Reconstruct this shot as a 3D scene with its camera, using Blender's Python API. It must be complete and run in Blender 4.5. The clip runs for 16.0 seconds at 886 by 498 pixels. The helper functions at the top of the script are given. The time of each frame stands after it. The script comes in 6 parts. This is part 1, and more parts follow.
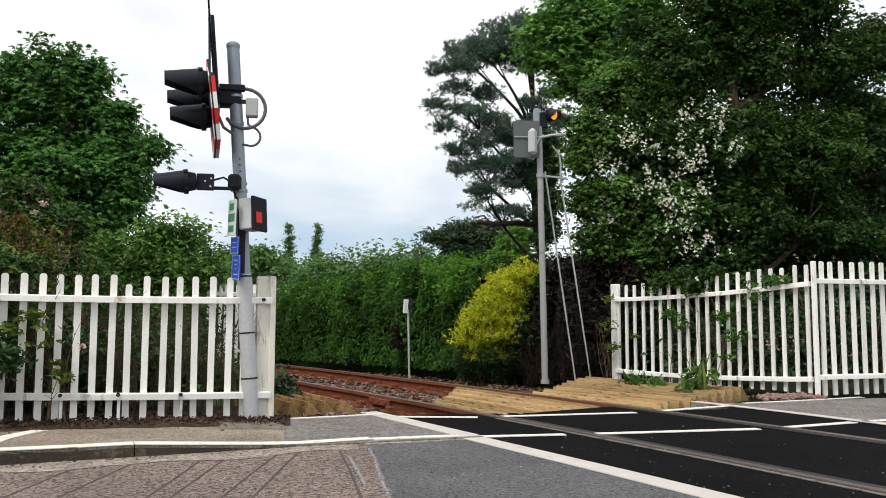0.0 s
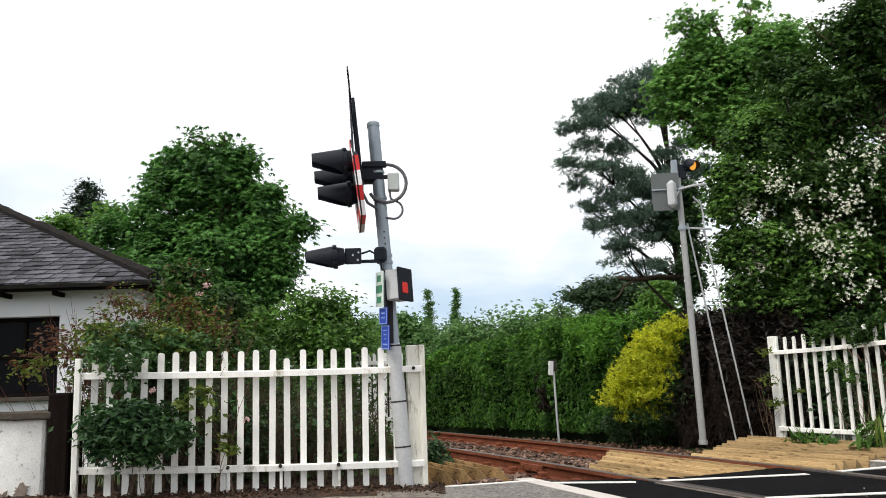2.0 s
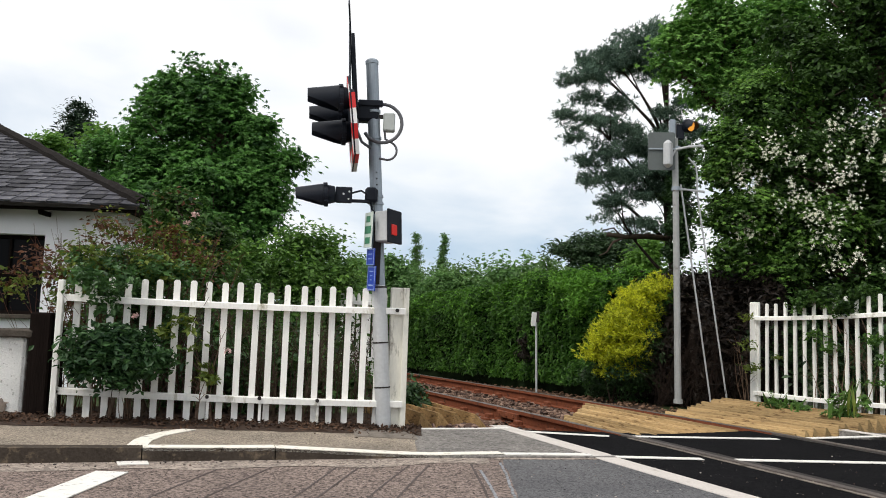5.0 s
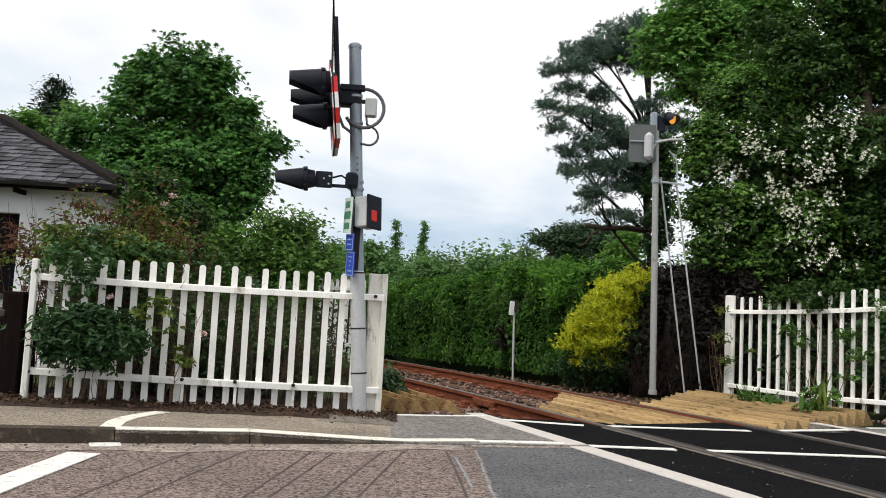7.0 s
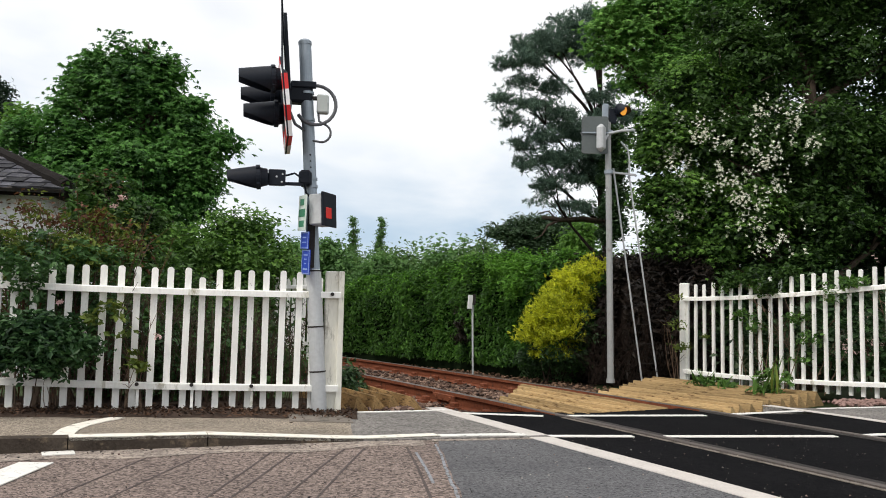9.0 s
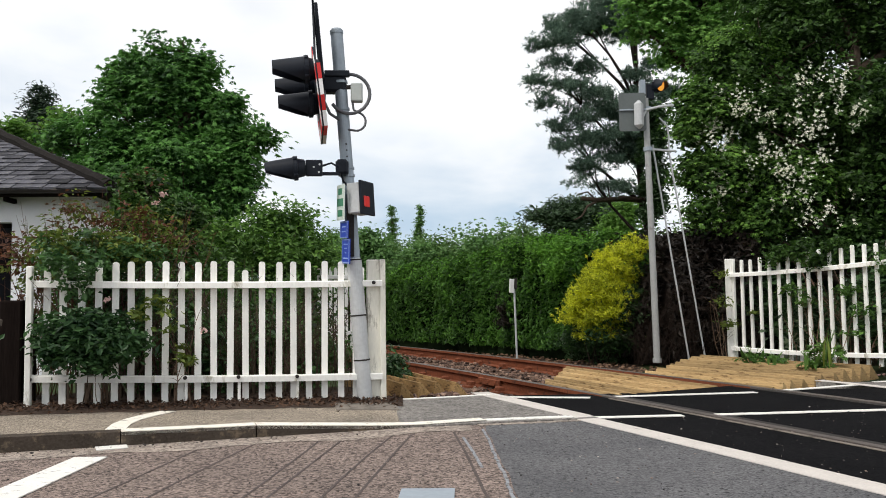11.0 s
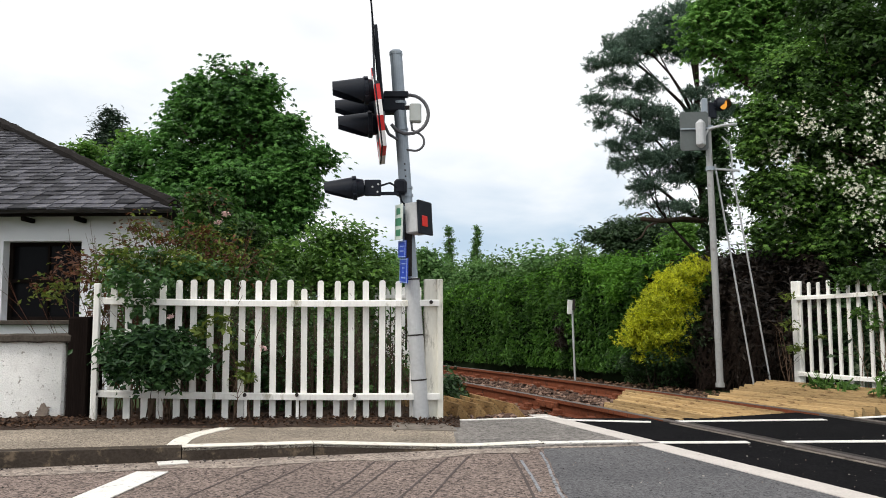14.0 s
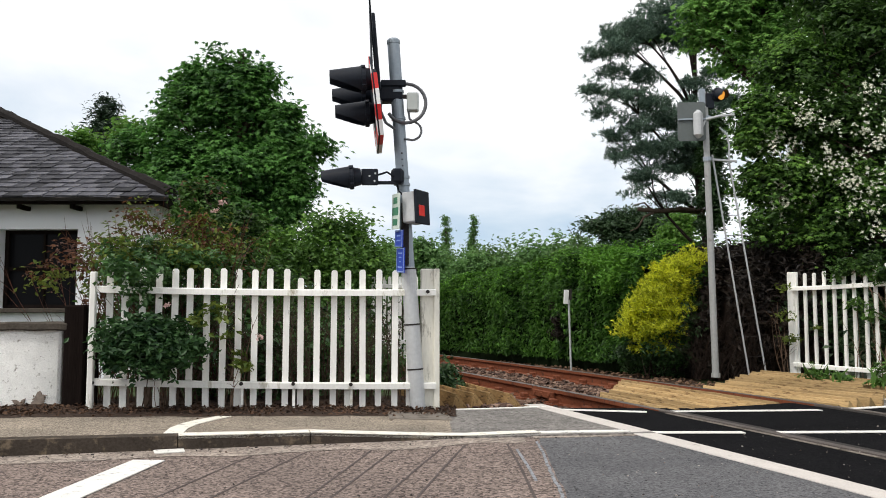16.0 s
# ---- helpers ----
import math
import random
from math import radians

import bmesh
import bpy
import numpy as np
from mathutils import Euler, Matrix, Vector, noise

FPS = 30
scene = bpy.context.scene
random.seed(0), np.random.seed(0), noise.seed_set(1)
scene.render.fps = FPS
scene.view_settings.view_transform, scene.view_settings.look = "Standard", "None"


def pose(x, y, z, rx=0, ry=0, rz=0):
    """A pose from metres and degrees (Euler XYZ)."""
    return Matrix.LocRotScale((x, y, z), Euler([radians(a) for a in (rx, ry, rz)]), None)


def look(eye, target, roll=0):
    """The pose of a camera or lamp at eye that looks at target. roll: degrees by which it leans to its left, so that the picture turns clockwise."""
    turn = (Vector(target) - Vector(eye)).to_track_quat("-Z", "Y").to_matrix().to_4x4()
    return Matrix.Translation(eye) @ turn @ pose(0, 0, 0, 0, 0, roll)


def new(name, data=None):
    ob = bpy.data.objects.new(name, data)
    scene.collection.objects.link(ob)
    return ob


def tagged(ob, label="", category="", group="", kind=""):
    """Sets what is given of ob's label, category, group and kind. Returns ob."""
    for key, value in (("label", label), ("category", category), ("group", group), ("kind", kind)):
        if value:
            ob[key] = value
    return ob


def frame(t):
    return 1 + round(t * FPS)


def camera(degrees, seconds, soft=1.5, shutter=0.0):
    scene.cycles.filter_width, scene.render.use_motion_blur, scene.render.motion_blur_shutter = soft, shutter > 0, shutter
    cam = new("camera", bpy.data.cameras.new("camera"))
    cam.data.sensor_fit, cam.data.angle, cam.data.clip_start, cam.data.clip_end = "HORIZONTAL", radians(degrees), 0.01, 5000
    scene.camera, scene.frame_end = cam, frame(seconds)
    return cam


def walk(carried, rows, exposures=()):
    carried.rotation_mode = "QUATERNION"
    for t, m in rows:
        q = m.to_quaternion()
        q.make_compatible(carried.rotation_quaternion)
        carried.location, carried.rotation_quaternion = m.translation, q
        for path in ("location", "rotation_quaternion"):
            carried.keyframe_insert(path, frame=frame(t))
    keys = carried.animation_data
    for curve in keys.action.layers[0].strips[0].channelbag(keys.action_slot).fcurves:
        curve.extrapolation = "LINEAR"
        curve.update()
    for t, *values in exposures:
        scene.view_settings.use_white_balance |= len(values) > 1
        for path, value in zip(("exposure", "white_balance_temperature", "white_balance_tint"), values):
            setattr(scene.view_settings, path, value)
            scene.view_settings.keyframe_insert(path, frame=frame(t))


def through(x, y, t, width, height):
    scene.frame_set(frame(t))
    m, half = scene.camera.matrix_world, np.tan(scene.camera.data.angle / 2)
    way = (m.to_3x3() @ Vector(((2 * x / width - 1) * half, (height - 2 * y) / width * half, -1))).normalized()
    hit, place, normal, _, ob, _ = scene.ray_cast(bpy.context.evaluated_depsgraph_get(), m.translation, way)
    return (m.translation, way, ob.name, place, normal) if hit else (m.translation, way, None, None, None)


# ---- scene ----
cam = camera(56.0, 16.0, soft=0.95)
PATH = [
    (0, (0.047, -0.083, 0.752), (0.416, 1.874, 0.933), 0.1),
    (0.5, (0.043, -0.085, 0.76), (0.29, 1.888, 0.967), -0.9),
    (1, (0.031, -0.101, 0.761), (0.233, 1.871, 1.026), -1.0),
    (1.5, (0.011, -0.099, 0.759), (0.155, 1.873, 1.058), -1.5),
    (2, (-0.006, -0.107, 0.77), (0.039, 1.865, 1.102), -1.9),
    (2.5, (-0.006, -0.109, 0.766), (-0.015, 1.862, 1.105), -2.6),
    (3, (-0.006, -0.116, 0.765), (-0.009, 1.857, 1.093), -1.3),
    (3.5, (-0.01, -0.09, 0.772), (0.014, 1.892, 1.041), 2.0),
    (4, (-0.011, -0.074, 0.778), (0.038, 1.914, 0.991), 2.3),
    (6.5, (-0.001, -0.08, 0.771), (0.104, 1.908, 0.961), 2.0),
    (7, (-0.004, -0.068, 0.772), (0.116, 1.921, 0.946), 2.9),
    (7.5, (-0.005, -0.065, 0.77), (0.168, 1.919, 0.955), 3.4),
    (8, (0.005, -0.077, 0.775), (0.212, 1.903, 0.966), 2.4),
    (8.2, (0.012, -0.078, 0.776), (0.237, 1.9, 0.962), 2.1),
    (10.5, (0.007, -0.037, 0.763), (0.163, 1.951, 0.906), -1.0),
    (11, (0.011, -0.032, 0.763), (0.138, 1.96, 0.896), -0.8),
    (11.5, (0.007, -0.021, 0.766), (0.1, 1.972, 0.896), -0.2),
    (12, (0.01, -0.019, 0.759), (0.077, 1.974, 0.911), 0.2),
    (12.5, (0.009, -0.017, 0.757), (0.052, 1.976, 0.914), 0.2),
    (13, (0.005, -0.013, 0.761), (0.032, 1.98, 0.926), -0.0),
    (13.5, (0.008, -0.012, 0.76), (0.019, 1.98, 0.932), -0.2),
    (14, (0.005, -0.01, 0.76), (-0.004, 1.981, 0.943), -0.2),
    (14.5, (0.006, -0.01, 0.758), (-0.014, 1.981, 0.952), -0.3),
    (15, (0.006, -0.016, 0.759), (-0.004, 1.975, 0.948), 0.0),
    (15.5, (0.001, -0.008, 0.763), (0.002, 1.985, 0.93), 0.1),
    (16, (0.003, -0.005, 0.761), (0.002, 1.989, 0.919), 0.0),
]
EXPOSED = [(0, -0.05), (0.5, 0.0), (1.5, 0.06), (2.0, 0.12), (2.5, 0.15), (3.0, 0.15), (3.5, 0.06), (4.2, -0.05), (11, -0.06), (13, -0.03), (16, 0.0)]
walk(cam, [(t, look(eye, target, roll)) for t, eye, target, roll in PATH], EXPOSED)

# ---- light and world ----
world = bpy.data.worlds.new("overcast_sky")
scene.world = world
world.use_nodes = True
wn, wl = world.node_tree.nodes, world.node_tree.links
wn.clear()


def wnode(kind, **settings):
    n = wn.new(kind)
    for k, v in settings.items():
        n.inputs[k].default_value = v
    return n


SUN_EL, SUN_AZ = radians(52.6), radians(231.6)
sky = wn.new("ShaderNodeTexSky")
sky.sky_type, sky.sun_disc, sky.sun_elevation, sky.sun_rotation = "NISHITA", False, SUN_EL, SUN_AZ
coord = wn.new("ShaderNodeTexCoord")
stretch = wn.new("ShaderNodeMapping")
stretch.inputs["Scale"].default_value = (1.3, 1.3, 3.6)
wl.new(coord.outputs["Generated"], stretch.inputs["Vector"])
cloud = wnode("ShaderNodeTexNoise", Scale=1.9, Detail=6.0, Roughness=0.5, Distortion=0.25)
wl.new(stretch.outputs[0], cloud.inputs["Vector"])
cover = wn.new("ShaderNodeValToRGB")
cover.color_ramp.elements[0].position, cover.color_ramp.elements[0].color = 0.28, (0.8, 0.8, 0.8, 1)
cover.color_ramp.elements[1].position, cover.color_ramp.elements[1].color = 0.5, (1, 1, 1, 1)
wl.new(cloud.outputs[0], cover.inputs[0])
shade = wn.new("ShaderNodeValToRGB")
shade.color_ramp.elements[0].position, shade.color_ramp.elements[0].color = 0.36, (0.58, 0.73, 0.89, 1)
shade.color_ramp.elements[1].position, shade.color_ramp.elements[1].color = 0.55, (1.02, 1.05, 1.08, 1)
wl.new(cloud.outputs[0], shade.inputs[0])
rise = wn.new("ShaderNodeSeparateXYZ")
wl.new(coord.outputs["Generated"], rise.inputs[0])
upper = wn.new("ShaderNodeMapRange")
upper.inputs[1].default_value, upper.inputs[2].default_value = 0.1, 0.36
upper.inputs[3].default_value, upper.inputs[4].default_value = 0.0, 1.0
wl.new(rise.outputs[2], upper.inputs[0])
thick = wn.new("ShaderNodeMix")
thick.data_type = "RGBA"
thick.inputs[7].default_value = (1.1, 1.11, 1.13, 1)
wl.new(upper.outputs[0], thick.inputs[0])
wl.new(shade.outputs[0], thick.inputs[6])
blue = wnode("ShaderNodeBackground", Strength=0.12)
wl.new(sky.outputs[0], blue.inputs[0])
grey = wnode("ShaderNodeBackground", Strength=1.0)
wl.new(thick.outputs[2], grey.inputs[0])
mixed = wn.new("ShaderNodeMixShader")
wl.new(cover.outputs[0], mixed.inputs[0])
wl.new(blue.outputs[0], mixed.inputs[1])
wl.new(grey.outputs[0], mixed.inputs[2])
wout = wn.new("ShaderNodeOutputWorld")
wl.new(mixed.outputs[0], wout.inputs[0])

sun = new("sun", bpy.data.lights.new("sun", "SUN"))
sun.data.energy, sun.data.angle, sun.data.color = 2.3, radians(14), (1.0, 0.95, 0.87)
sun.matrix_world = look((-24, -19, 40), (0, 0, 0))

# ---- materials ----


def shader(name):
    m = bpy.data.materials.new(name)
    m.use_nodes = True
    nt = m.node_tree
    return m, nt, nt.nodes["Principled BSDF"]


def node(nt, kind, **inputs):
    n = nt.nodes.new(kind)
    for k, v in inputs.items():
        n.inputs[k].default_value = v
    return n


def ramp(nt, fac, stops):
    r = nt.nodes.new("ShaderNodeValToRGB")
    els = r.color_ramp.elements
    while len(els) < len(stops):
        els.new(0.5)
    for e, (p, c) in zip(els, stops):
        e.position, e.color = p, (*c, 1)
    nt.links.new(fac, r.inputs[0])
    return r.outputs[0]


def blend(nt, fac, a, b, mode="MIX"):
    m = nt.nodes.new("ShaderNodeMix")
    m.data_type, m.blend_type = "RGBA", mode
    for socket, v in ((m.inputs[0], fac), (m.inputs[6], a), (m.inputs[7], b)):
        if isinstance(v, bpy.types.NodeSocket):
            nt.links.new(v, socket)
        else:
            socket.default_value = v if isinstance(v, (int, float)) else (*v, 1)
    return m.outputs[2]


def place_coord(nt, scale=(1, 1, 1)):
    c, mp = nt.nodes.new("ShaderNodeTexCoord"), nt.nodes.new("ShaderNodeMapping")
    mp.inputs["Scale"].default_value = scale
    nt.links.new(c.outputs["Object"], mp.inputs[0])
    return mp.outputs[0]


def surface(name, base, rough=0.7, grain=40.0, stain=2.0, contrast=0.25, bump=0.3, metal=0.0, dirt=None, dirt_at=0.6, scale=(1, 1, 1), per_piece=0.0, spec=None):
    """A weathered surface: fine grain, broad stains, optional dirt patches, and a change from piece to piece."""
    m, nt, p = shader(name)
    v = place_coord(nt, scale)
    fine, broad = node(nt, "ShaderNodeTexNoise", Scale=grain, Detail=6.0), node(nt, "ShaderNodeTexNoise", Scale=stain, Detail=5.0, Roughness=0.6)
    for n in (fine, broad):
        nt.links.new(v, n.inputs["Vector"])
    lo, hi = tuple(c * (1 - contrast) for c in base), tuple(min(1, c * (1 + contrast)) for c in base)
    c1 = ramp(nt, fine.outputs[0], [(0.3, lo), (0.7, hi)])
    c2 = ramp(nt, broad.outputs[0], [(0.3, tuple(c * (1 - contrast * 0.7) for c in base)), (0.7, hi)])
    col = blend(nt, 0.5, c1, c2)
    if dirt:
        spots = node(nt, "ShaderNodeTexNoise", Scale=stain * 3.1, Detail=8.0, Roughness=0.68)
        nt.links.new(v, spots.inputs["Vector"])
        mask = ramp(nt, spots.outputs[0], [(dirt_at, (0, 0, 0)), (dirt_at + 0.12, (1, 1, 1))])
        col = blend(nt, mask, col, dirt)
    if per_piece:
        info = nt.nodes.new("ShaderNodeObjectInfo")
        f = ramp(nt, info.outputs["Random"], [(0, (1 - per_piece,) * 3), (1, (1 + per_piece * 0.5,) * 3)])
        col = blend(nt, 1.0, col, f, "MULTIPLY")
    nt.links.new(col, p.inputs["Base Color"])
    p.inputs["Roughness"].default_value, p.inputs["Metallic"].default_value = rough, metal
    p.inputs["Specular IOR Level"].default_value = spec if spec is not None else (0.12 if rough > 0.7 else 0.35)
    if bump:
        b = node(nt, "ShaderNodeBump", Strength=bump, Distance=0.01)
        nt.links.new(fine.outputs[0], b.inputs["Height"])
        nt.links.new(b.outputs[0], p.inputs["Normal"])
    return m


def asphalt(name, base, stone, speck=0.5, chip=220.0, patch=1.2, streak=False, rough=0.9, pit=24.0, gloss=0.1):
    """Bound chippings: a dark binder with stones of several colours, and worn patches."""
    m, nt, p = shader(name)
    v = place_coord(nt)
    cells = node(nt, "ShaderNodeTexVoronoi", Scale=chip)
    worn = node(nt, "ShaderNodeTexNoise", Scale=patch, Detail=6.0, Roughness=0.62)
    mid = node(nt, "ShaderNodeTexNoise", Scale=pit, Detail=5.0, Roughness=0.75)
    for n in (cells, worn, mid):
        nt.links.new(v, n.inputs["Vector"])
    tone = nt.nodes.new("ShaderNodeSeparateColor")
    nt.links.new(cells.outputs["Color"], tone.inputs[0])
    chips = ramp(nt, tone.outputs[0], [(0.0, base), (0.45, tuple(0.5 * (a + b) for a, b in zip(base, stone))), (1.0, stone)])
    pits = ramp(nt, mid.outputs[0], [(0.36, (1 - speck,) * 3), (0.46, (1, 1, 1))])
    col = blend(nt, 1.0, chips, pits, "MULTIPLY")
    col = blend(nt, 1.0, col, ramp(nt, worn.outputs[0], [(0.3, (0.72, 0.72, 0.73)), (0.7, (1.18, 1.16, 1.14))]), "MULTIPLY")
    if streak:
        sv = place_coord(nt, (0.9, 9.0, 1))
        lines = node(nt, "ShaderNodeTexNoise", Scale=2.4, Detail=5.0)
        nt.links.new(sv, lines.inputs["Vector"])
        col = blend(nt, 1.0, col, ramp(nt, lines.outputs[0], [(0.34, (0.84, 0.84, 0.84)), (0.5, (1, 1, 1))]), "MULTIPLY")
    nt.links.new(col, p.inputs["Base Color"])
    p.inputs["Roughness"].default_value = rough
    p.inputs["Specular IOR Level"].default_value = gloss
    b = node(nt, "ShaderNodeBump", Strength=0.55, Distance=0.008)
    nt.links.new(mid.outputs[0], b.inputs["Height"])
    nt.links.new(b.outputs[0], p.inputs["Normal"])
    return m


def leafage(name, dark, light, through=0.3, rough=0.55):
    """Leaves: colour from leaf to leaf, some light passing through."""
    m, nt, p = shader(name)
    geo = nt.nodes.new("ShaderNodeNewGeometry")
    patch = node(nt, "ShaderNodeTexNoise", Scale=2.2, Detail=4.0)
    nt.links.new(place_coord(nt), patch.inputs["Vector"])
    mean = nt.nodes.new("ShaderNodeMath")
    mean.operation = "ADD"
    half = nt.nodes.new("ShaderNodeMath")
    half.operation, half.inputs[1].default_value = "MULTIPLY", 0.5
    nt.links.new(geo.outputs["Random Per Island"], half.inputs[0])
    half2 = nt.nodes.new("ShaderNodeMath")
    half2.operation, half2.inputs[1].default_value = "MULTIPLY", 0.75
    nt.links.new(patch.outputs[0], half2.inputs[0])
    nt.links.new(half.outputs[0], mean.inputs[0])
    nt.links.new(half2.outputs[0], mean.inputs[1])
    col = ramp(nt, mean.outputs[0], [(0.3, dark), (0.95, light)])
    nt.links.new(col, p.inputs["Base Color"])
    p.inputs["Roughness"].default_value = rough
    p.inputs["Specular IOR Level"].default_value = 0.3
    tr = nt.nodes.new("ShaderNodeBsdfTranslucent")
    nt.links.new(col, tr.inputs[0])
    mix = nt.nodes.new("ShaderNodeMixShader")
    mix.inputs[0].default_value = through
    nt.links.new(p.outputs[0], mix.inputs[1])
    nt.links.new(tr.outputs[0], mix.inputs[2])
    nt.links.new(mix.outputs[0], nt.nodes["Material Output"].inputs[0])
    return m


M_SCORE = surface("scored_asphalt", (0.085, 0.07, 0.066), 0.95, 60, 6, 0.4, 0.3)
M_SEAL = surface("bluish_seal", (0.25, 0.26, 0.28), 0.9, 60, 9, 0.3, 0.3, dirt=(0.1, 0.095, 0.09), dirt_at=0.5)
M_EARTH = surface("earth", (0.06, 0.045, 0.032), 0.95, 30, 1.5, 0.5, 0.6)
M_GRASSLAND = surface("rough_grass", (0.035, 0.05, 0.018), 0.95, 14, 0.3, 0.45, 0.6)
M_ROAD_OLD = asphalt("worn_pink_asphalt", (0.046, 0.037, 0.034), (0.34, 0.27, 0.238), 0.78, 85.0, 0.8, pit=58.0)
M_ROAD_NEW = asphalt("grey_asphalt", (0.07, 0.07, 0.075), (0.165, 0.165, 0.172), 0.8, 130.0, 1.1, pit=42.0)
M_DECK = asphalt("black_rubber_deck", (0.004, 0.004, 0.005), (0.012, 0.012, 0.013), 0.4, 120.0, 1.5, rough=0.98, gloss=0.03)
M_PAVE = asphalt("buff_footway", (0.13, 0.11, 0.088), (0.42, 0.36, 0.29), 0.7, 110.0, 1.6, pit=65.0)
M_FOOT = asphalt("grey_footway", (0.12, 0.112, 0.105), (0.28, 0.265, 0.25), 0.5, 60.0, 1.6, streak=True)
M_DUST = asphalt("dusty_asphalt", (0.15, 0.125, 0.11), (0.42, 0.36, 0.31), 0.5, 60.0, 2.5, pit=26.0)
M_CEMENT = surface("gutter_cement", (0.36, 0.33, 0.29), 0.9, 60, 3, 0.25, 0.3, dirt=(0.15, 0.13, 0.11), dirt_at=0.55)
M_KERB = surface("kerb_stone", (0.055, 0.045, 0.037), 0.92, 70, 4, 0.45, 0.6, dirt=(0.16, 0.125, 0.09), dirt_at=0.54, spec=0.05)
M_KERB_WHITE = surface("painted_kerb", (0.76, 0.72, 0.64), 0.75, 50, 5, 0.12, 0.3, dirt=(0.25, 0.22, 0.18), dirt_at=0.56)
M_LINE = surface("road_paint", (0.72, 0.70, 0.66), 0.75, 90, 6, 0.12, 0.3, dirt=(0.22, 0.21, 0.2), dirt_at=0.575)
M_CEMENT_OLD = surface("grimy_cement", (0.2, 0.175, 0.15), 0.9, 60, 3, 0.3, 0.3, dirt=(0.08, 0.07, 0.06), dirt_at=0.5)
M_LINE_CREAM = surface("worn_road_paint", (0.54, 0.50, 0.465), 0.75, 90, 6, 0.15, 0.2, dirt=(0.3, 0.27, 0.24), dirt_at=0.6)
M_FENCE = surface("white_fence_paint", (0.86, 0.85, 0.81), 0.6, 60, 3.0, 0.1, 0.2, dirt=(0.34, 0.31, 0.21), dirt_at=0.565, scale=(1, 1, 0.3), per_piece=0.14)
M_FENCE_OLD = surface("flaking_fence_paint", (0.74, 0.72, 0.64), 0.65, 60, 3.0, 0.12, 0.25, dirt=(0.16, 0.14, 0.10), dirt_at=0.56, scale=(1, 1, 0.3))
M_IRON = surface("dark_iron", (0.035, 0.03, 0.028), 0.6, 80, 6, 0.4, 0.2, metal=0.5)
M_RUST = surface("rusty_rail", (0.17, 0.055, 0.028), 0.8, 50, 5, 0.4, 0.35, dirt=(0.06, 0.03, 0.022), dirt_at=0.55)
M_RAILTOP = surface("worn_rail_top", (0.13, 0.11, 0.1), 0.55, 60, 3, 0.3, 0.1, metal=0.5)
M_BALLAST = surface("ballast", (0.06, 0.04, 0.03), 0.92, 20, 3, 0.4, 0.4, per_piece=0.0)
M_SLEEPER = surface("sleeper", (0.14, 0.085, 0.06), 0.9, 30, 4, 0.4, 0.4, scale=(1, 1, 1), per_piece=0.2)
M_TIMBER_BROWN = surface("brown_sawn_timber", (0.30, 0.19, 0.085), 0.85, 30, 3.0, 0.4, 0.4, dirt=(0.1, 0.06, 0.03), dirt_at=0.52, scale=(4, 0.8, 4), per_piece=0.45)
M_TIMBER = surface("new_sawn_timber", (0.47, 0.325, 0.16), 0.8, 30, 3.0, 0.3, 0.5, dirt=(0.14, 0.08, 0.04), dirt_at=0.545, scale=(4, 0.7, 4), per_piece=0.4)
M_GALV = surface("galvanised_steel", (0.30, 0.345, 0.39), 0.5, 40, 3, 0.12, 0.05, metal=0.35, dirt=(0.24, 0.24, 0.24), dirt_at=0.66)
M_GALV_PALE = surface("pale_galvanised_steel", (0.5, 0.51, 0.52), 0.5, 40, 3, 0.12, 0.05, metal=0.3, dirt=(0.24, 0.22, 0.2), dirt_at=0.66)
# plate grey made darker than the steel to give its back shade
M_PLATE = surface("shaded_plate_back", (0.11, 0.125, 0.125), 0.6, 40, 3, 0.12, 0.05)
M_GALV_GREY = surface("dull_galvanised_steel", (0.34, 0.345, 0.34), 0.55, 40, 3, 0.15, 0.05, metal=0.2, dirt=(0.2, 0.19, 0.18), dirt_at=0.6)
M_BLACK = surface("black_signal_paint", (0.008, 0.011, 0.018), 0.5, 60, 4, 0.3, 0.05, spec=0.2)
M_CABLE = surface("grey_conduit", (0.12, 0.12, 0.13), 0.5, 60, 4, 0.2, 0.05)
M_BOX = surface("pale_grey_box", (0.52, 0.55, 0.53), 0.5, 60, 3, 0.06, 0.05)
M_RED = surface("red_reflective", (0.62, 0.03, 0.03), 0.45, 60, 5, 0.1, 0.0)
M_WHITE = surface("white_reflective", (0.8, 0.8, 0.8), 0.45, 60, 5, 0.06, 0.0)
M_SIGNWHITE = surface("pale_sign_face", (0.66, 0.74, 0.68), 0.45, 60, 5, 0.06, 0.0)
M_GREEN = surface("green_print", (0.05, 0.22, 0.12), 0.5, 60, 5, 0.1, 0.0)
M_PALEBLUE = surface("pale_blue_print", (0.35, 0.45, 0.7), 0.45, 60, 5, 0.06, 0.0)
M_BLUE = surface("blue_sign_face", (0.02, 0.06, 0.42), 0.4, 60, 5, 0.1, 0.0)
M_RENDER = surface("white_render", (0.84, 0.84, 0.87), 0.85, 90, 1.5, 0.06, 0.3)
M_ROUGHCAST = surface("white_roughcast", (0.88, 0.87, 0.84), 0.9, 95, 7.0, 0.14, 0.8, dirt=(0.22, 0.19, 0.15), dirt_at=0.575)
M_FLAKE = surface("bare_mortar", (0.22, 0.18, 0.15), 0.95, 40, 8, 0.4, 0.8)
M_STONE = surface("mossy_coping", (0.07, 0.06, 0.05), 0.95, 40, 5, 0.4, 0.6, dirt=(0.25, 0.24, 0.2), dirt_at=0.62)
M_DARKWOOD = surface("dark_weathered_wood", (0.011, 0.008, 0.007), 0.9, 30, 3, 0.5, 0.6, scale=(3, 3, 0.4), spec=0.02)
